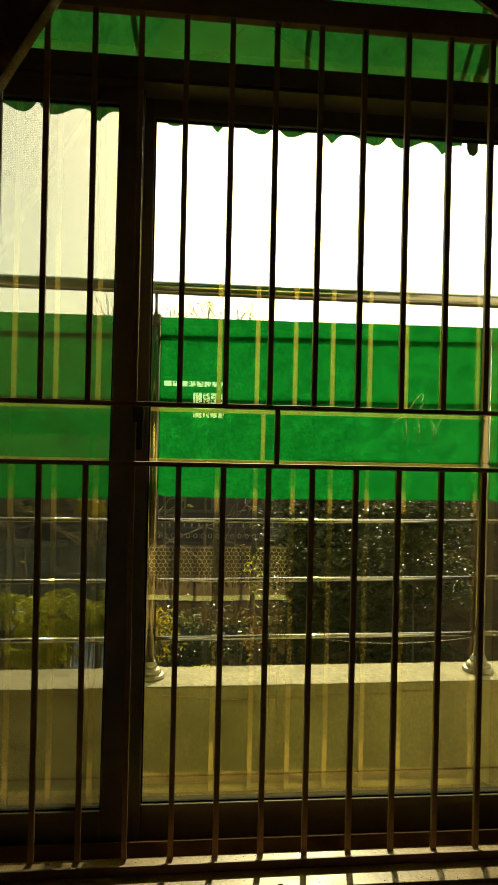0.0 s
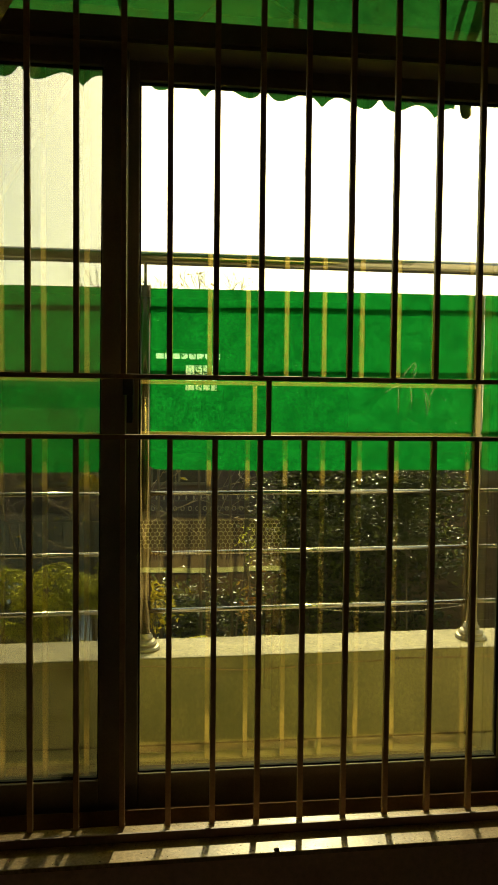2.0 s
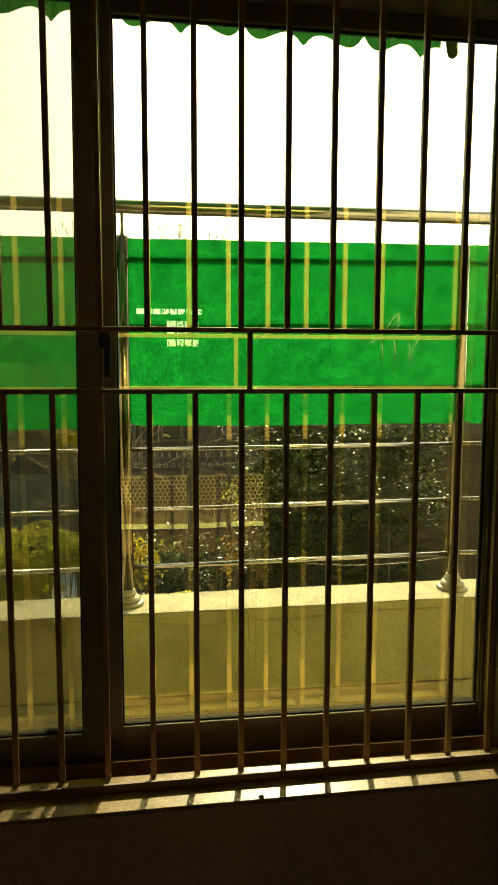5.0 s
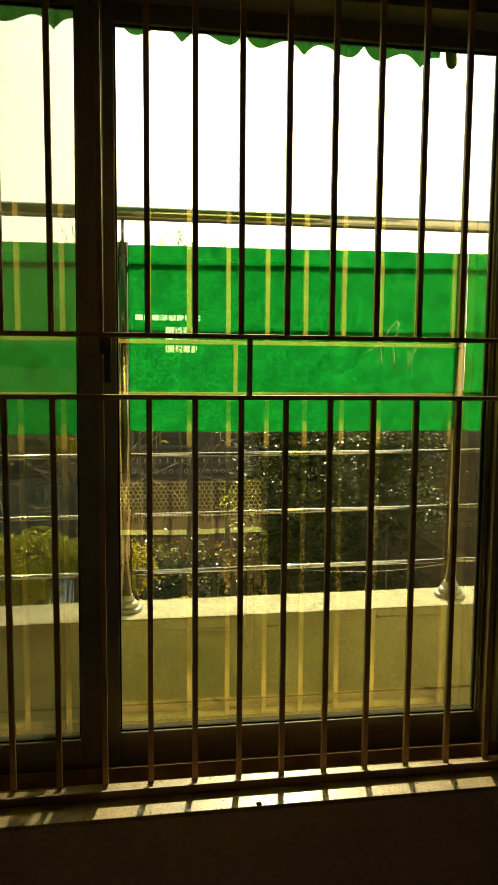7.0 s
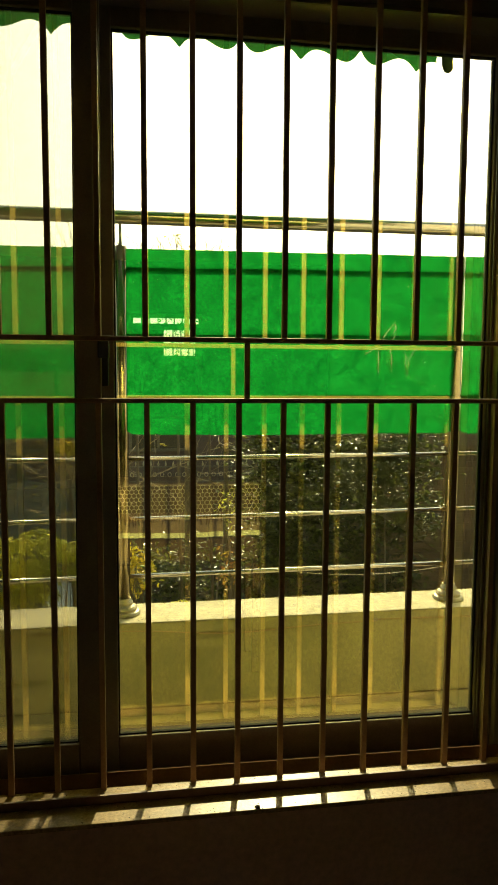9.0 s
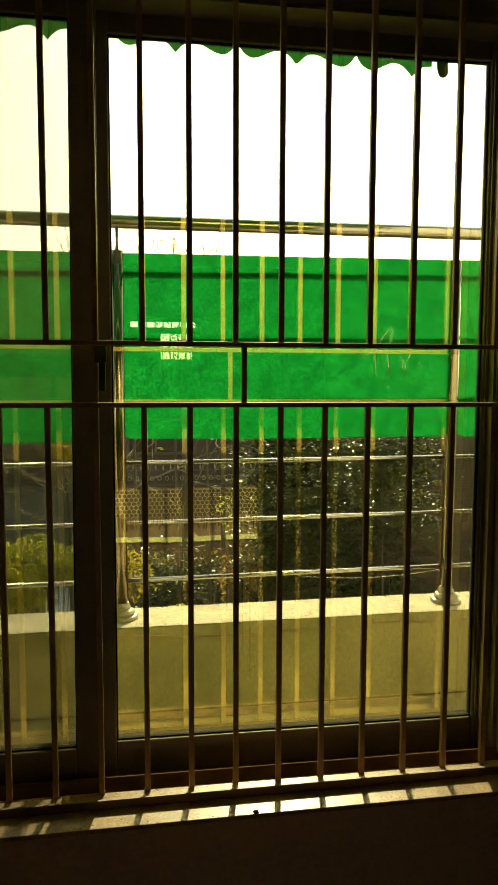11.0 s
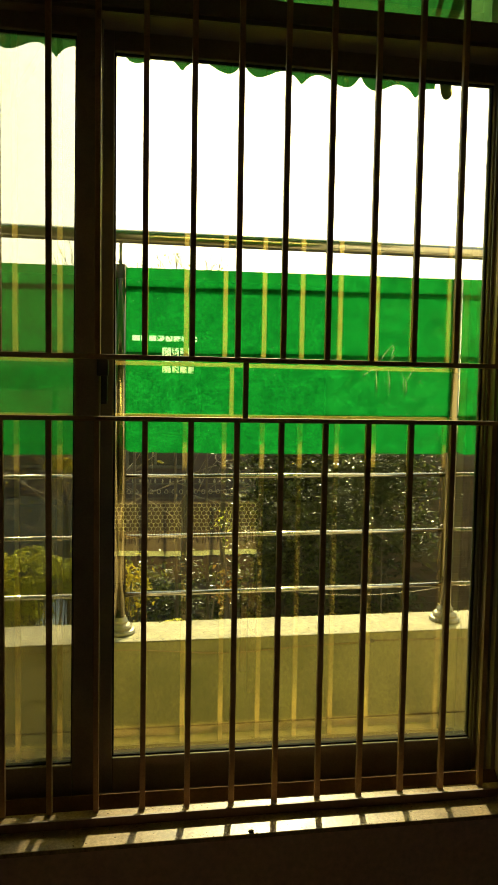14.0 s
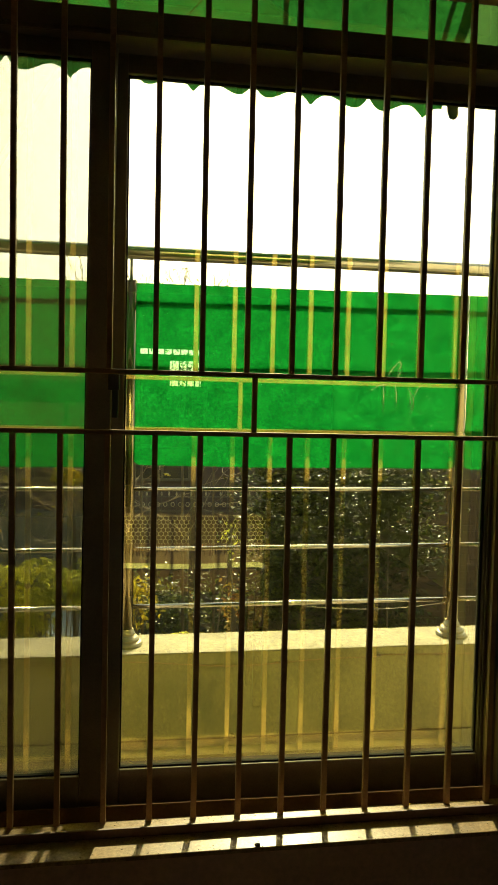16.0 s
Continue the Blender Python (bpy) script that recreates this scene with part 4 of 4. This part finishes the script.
def forked_tree():
    """A small bare tree that forks low, with long limbs bowing to one side."""
    r = random.Random(21)
    t = thing("tree", "bare forked tree with long bowed limbs and a few yellow leaves", "tree")
    x, y = -0.80, 5.2
    part("trunk", tube([(x + 0.06, y, GZ), (x + 0.02, y, -0.8), (x, y, 0.20), (x - 0.01, y, 0.50)], [0.034, 0.027, 0.020, 0.014], 10), M_BARK, t)
    limbs = (((0, 0.16), (-0.30, 0.13), (-0.62, 0.33), (-1.05, 0.74)), ((0, 0.40), (-0.18, 0.49), (-0.40, 0.56), (-0.75, 0.86)),
             ((-0.01, 0.36), (-0.13, 0.62), (-0.20, 0.92), (-0.34, 1.35)), ((0, 0.45), (0.05, 0.70), (0.03, 1.00), (0.10, 1.40)),
             ((0.01, 0.25), (0.17, 0.42), (0.38, 0.54), (0.62, 0.80)), ((0, 0.50), (-0.06, 0.78), (-0.30, 1.05), (-0.55, 1.30)),
             ((0.02, -0.35), (0.14, 0.05), (0.22, 0.45), (0.24, 1.10)), ((0, 0.30), (-0.42, 0.62), (-0.80, 0.80), (-1.25, 1.20)))
    bm, tips = bmesh.new(), []
    for limb in limbs:
        pts = [Vector((x + u, y + 0.12 * k * r.uniform(-1, 1), z)) for k, (u, z) in enumerate(limb)]
        fine = []
        for k in range(10):
            f = k / 9 * 3
            q = min(int(f), 2)
            fine.append(pts[q].lerp(pts[q + 1], f - q) + Vector((r.gauss(0, 0.008), 0, r.gauss(0, 0.008))))
        bm_tube(bm, fine, [0.0095 * (1 - 0.075 * k) for k in range(10)], 6)
        for k in range(2, 10):
            for side in range(2):
                d = Vector((r.gauss(0, 0.8), r.gauss(0, 0.5), r.gauss(0.5, 0.5))).normalized()
                branching(bm, fine[k].copy(), d, 0.24 * r.uniform(0.6, 1.3), 0.0034, 1, r, tips, 0.5, 0.1)
    part("crown", bm, M_TWIG, t, "bare winter branches")
    leaf_cloud("leaves", 240, lambda q: q.choice(tips) + Vector((q.gauss(0, 0.02), q.gauss(0, 0.02), q.gauss(0, 0.02))), 0.042, M_LEAF_YEL, t, 22, 0.8)
    bm, vs, fs = bmesh.new(), [], []
    for q in range(3):
        rosette(Vector((-0.90 + 0.05 * q, 5.0, 0.96 - 0.02 * q)), r, 4, 0.17, 0.075, bm, vs, fs, -0.3)
    bm.free()
    tagged(part_mesh("hanging_leaves", raw_mesh("hanging_leaves", [tuple(v) for v in vs], fs), M_LEAF_YEL, t), kind="stuff")


forked_tree()
bare_tree(-1.61, 5.6, 4.8, 0.017, 24, "bare bushy tree with many thin twigs", (0.04, 0, 1), 120, 5, 0.44)
bare_tree(-0.70, 5.6, 5.2, 0.017, 22, "slim bare tree with thin grey branches", (0.05, 0, 1), 60, 3, 0.48)
bare_tree(0.28, 6.6, 5.2, 0.012, 23, "thin bare tree with a few twigs", (0.05, 0, 1), 0, 2)


def sapling(x, y, top, seed, label, leaves):
    """A thin young tree: a whip of a stem that ends in a fan of twigs."""
    r = random.Random(seed)
    t = thing("sapling", label, "tree", group="saplings behind the railing")
    fork = Vector((x, y, top - 0.30))
    part("trunk", tube([(x + 0.1, y, GZ), (x + 0.03, y, (GZ + top) / 2), fork], [0.02, 0.014, 0.009], 8), M_BARK, t)
    bm, tips = bmesh.new(), []
    for k in range(7):
        a = (k / 6 - 0.5) * 1.9 + r.uniform(-0.1, 0.1)
        branching(bm, fork - Vector((0, 0, r.uniform(0, 0.10))), Vector((math.sin(a), r.gauss(0, 0.25), math.cos(a))).normalized(), 0.24 * r.uniform(0.8, 1.25), 0.0048, 1, r, tips, 0.4, 0.1)
    part("crown", bm, M_TWIG, t, "fan of thin bare twigs")
    if leaves:
        leaf_cloud("leaves", leaves, lambda q: q.choice(tips) + Vector((q.gauss(0, 0.02), q.gauss(0, 0.02), q.gauss(0, 0.02))), 0.034, M_LEAF_YEL, t, seed + 1)


sapling(-0.71, 5.0, 2.96, 41, "thin bare sapling reaching above the green cloth", 0)
sapling(-0.165, 5.0, 2.92, 42, "thin bare sapling with dry twigs", 8)
sapling(0.235, 5.1, 2.98, 43, "thin sapling with a few yellow leaves", 40)
sapling(0.555, 5.2, 2.96, 44, "thin sapling with a few yellow leaves", 22)


def ornamental_fence():
    t = thing("ornamental_fence", "far ornamental metal fence with pale scrolls", "fence")
    y = 9.4
    for z in (-0.175, 0.065):
        part("rail", box(-0.97, 2.83, y, y + 0.03, z, z + 0.02), M_BRONZE, t)
    for k in range(31):
        x = -0.87 + 0.12 * k
        part("picket", box(x - 0.006, x + 0.006, y + 0.004, y + 0.018, -0.83, 0.085, 0.001), M_BRONZE, t)
        part("spear", turned([(0.004, 0.087), (0.018, 0.110), (0.012, 0.140), (0.002, 0.175)], x, y + 0.011, 8), M_LATTICE, t, "pale spear tip")
        pts = [(x + 0.06 + 0.028 * math.cos(a), y - 0.008, -0.05 + 0.034 * math.sin(a)) for a in [0.2 + q * 6.3 / 12 for q in range(13)]]
        part("scroll", tube(pts, 0.007, 5), M_LATTICE, t, "pale iron scroll")


ornamental_fence()


def house():
    h = thing("house", "brown rendered neighbouring house in shade", "house")
    part("wall", box(-7.35, 4.85, 10.2, 16.0, GZ, 2.05), M_HOUSE, h)
    part("roof", box(-7.65, 5.15, 9.9, 16.3, 2.05, 2.17, 0.02), M_GREYWALL, h)
    for x in (-4.35, -2.65, -0.35, 1.85):
        wdw = part("window", box(x, x + 0.9, 10.17, 10.20, 0.30, 1.50), M_DARKGLASS, h, "dark window")
        bm = bmesh.new()
        for a in ((x - 0.05, x, 0.25, 1.55), (x + 0.9, x + 0.95, 0.25, 1.55), (x, x + 0.9, 0.25, 0.30), (x, x + 0.9, 1.50, 1.55), (x + 0.43, x + 0.47, 0.30, 1.50)):
            bm_box(bm, a[0], a[1], 10.14, 10.195, a[2], a[3])
        part("frame", bm, M_BRONZE, wdw)
    return h


house()


def board_fence():
    f = thing("board_fence", "grey upright board fence behind the bush", "fence")
    part("rail", box(-5.8, -0.8, 8.06, 8.10, -0.28, -0.18), M_GREYWALL, f)
    me = None
    for k in range(42):
        x = -5.8 + 0.12 * k
        if me is None:
            o = part("board", box(-0.056, 0.056, 0, 0.025, GZ, 0.06, 0.004), M_GREYWALL, f)
            me = o.data
            o.location = (x, 8.02, 0)
        else:
            o = new("board", me)
            o.parent = f
            o.location = (x, 8.02 + 0.006 * math.sin(k * 2.3), 0.02 * math.sin(k * 1.7))


board_fence()


def parked_car():
    c = thing("car", "pale car parked behind the bush, mostly hidden", "car")
    x, y = -2.87, 7.0

    def shell(stations):
        bm = bmesh.new()
        rings = []
        for px, zlo, zhi, half in stations:
            ring = [(-half, zlo), (-half * 1.02, (zlo + zhi) / 2), (-half * 0.9, zhi - 0.05), (-half * 0.72, zhi), (half * 0.72, zhi), (half * 0.9, zhi - 0.05), (half * 1.02, (zlo + zhi) / 2), (half, zlo)]
            rings.append([bm.verts.new((x + px, y + dy, GZ + z * 1.2)) for dy, z in ring])
        for a, b in zip(rings, rings[1:]):
            for k in range(len(a)):
                bm.faces.new((a[k], a[(k + 1) % len(a)], b[(k + 1) % len(a)], b[k])).smooth = True
        bm.faces.new(rings[0])
        bm.faces.new(list(reversed(rings[-1])))
        return bm

    part("body", shell([(-2.1, 0.35, 0.6, 0.72), (-1.9, 0.25, 0.8, 0.82), (-1.2, 0.22, 0.92, 0.86), (0.2, 0.22, 0.95, 0.86), (1.6, 0.22, 0.95, 0.84), (2.0, 0.3, 0.85, 0.76)]), M_CAR, c)
    part("cabin_glass", shell([(-1.15, 0.9, 0.93, 0.74), (-0.45, 0.9, 1.36, 0.66), (0.9, 0.9, 1.36, 0.66), (1.55, 0.9, 0.96, 0.72)]), M_DARKGLASS, c, "dark cabin windows")
    part("roof", shell([(-0.5, 1.34, 1.40, 0.64), (0.0, 1.36, 1.44, 0.64), (0.6, 1.36, 1.44, 0.64), (0.98, 1.34, 1.39, 0.62)]), M_CAR, c)
    for px in (-1.35, 1.25):
        for dy in (-0.80, 0.80):
            w = part("wheel", tube([(x + px, y + dy - 0.09, GZ + 0.36), (x + px, y + dy + 0.09, GZ + 0.36)], 0.358, 24), M_TYRE, c)
            part("rim", tube([(x + px, y + dy - 0.095, GZ + 0.36), (x + px, y + dy + 0.095, GZ + 0.36)], 0.19, 18), M_STEEL, w)
    for dy in (-0.6, 0.6):
        part("headlight", box(x - 2.12, x - 1.95, y + dy - 0.14, y + dy + 0.14, GZ + 0.66, GZ + 0.82, 0.02), M_CLEAR, c)


parked_car()


def brick_wall():
    w = tagged(part("brick_wall", box(1.38, 6.7, 6.62, 6.80, GZ, 0.865), M_MORTAR), "dark brick garden wall in shade behind the hedge", "brick wall", kind="structure")
    me, lim = None, 0
    for row in range(0, 60):
        z = -1.525 + row * 0.075
        if z > 0.815:
            break
        for k in range(0, 14):
            x = 2.63 + k * 0.25 + (0.125 if row % 2 else 0)
            if x > 5.1 or lim >= 300:
                continue
            if me is None:
                o = part("brick", box(-0.118, 0.118, -0.012, 0.0, -0.031, 0.031, 0.003), M_BRICK, w)
                me = o.data
            else:
                o = new("brick", me)
                o.parent = w
            o.location = (x, 6.62 - 0.003 * ((row * 7 + k * 3) % 3), z)
            lim += 1


brick_wall()
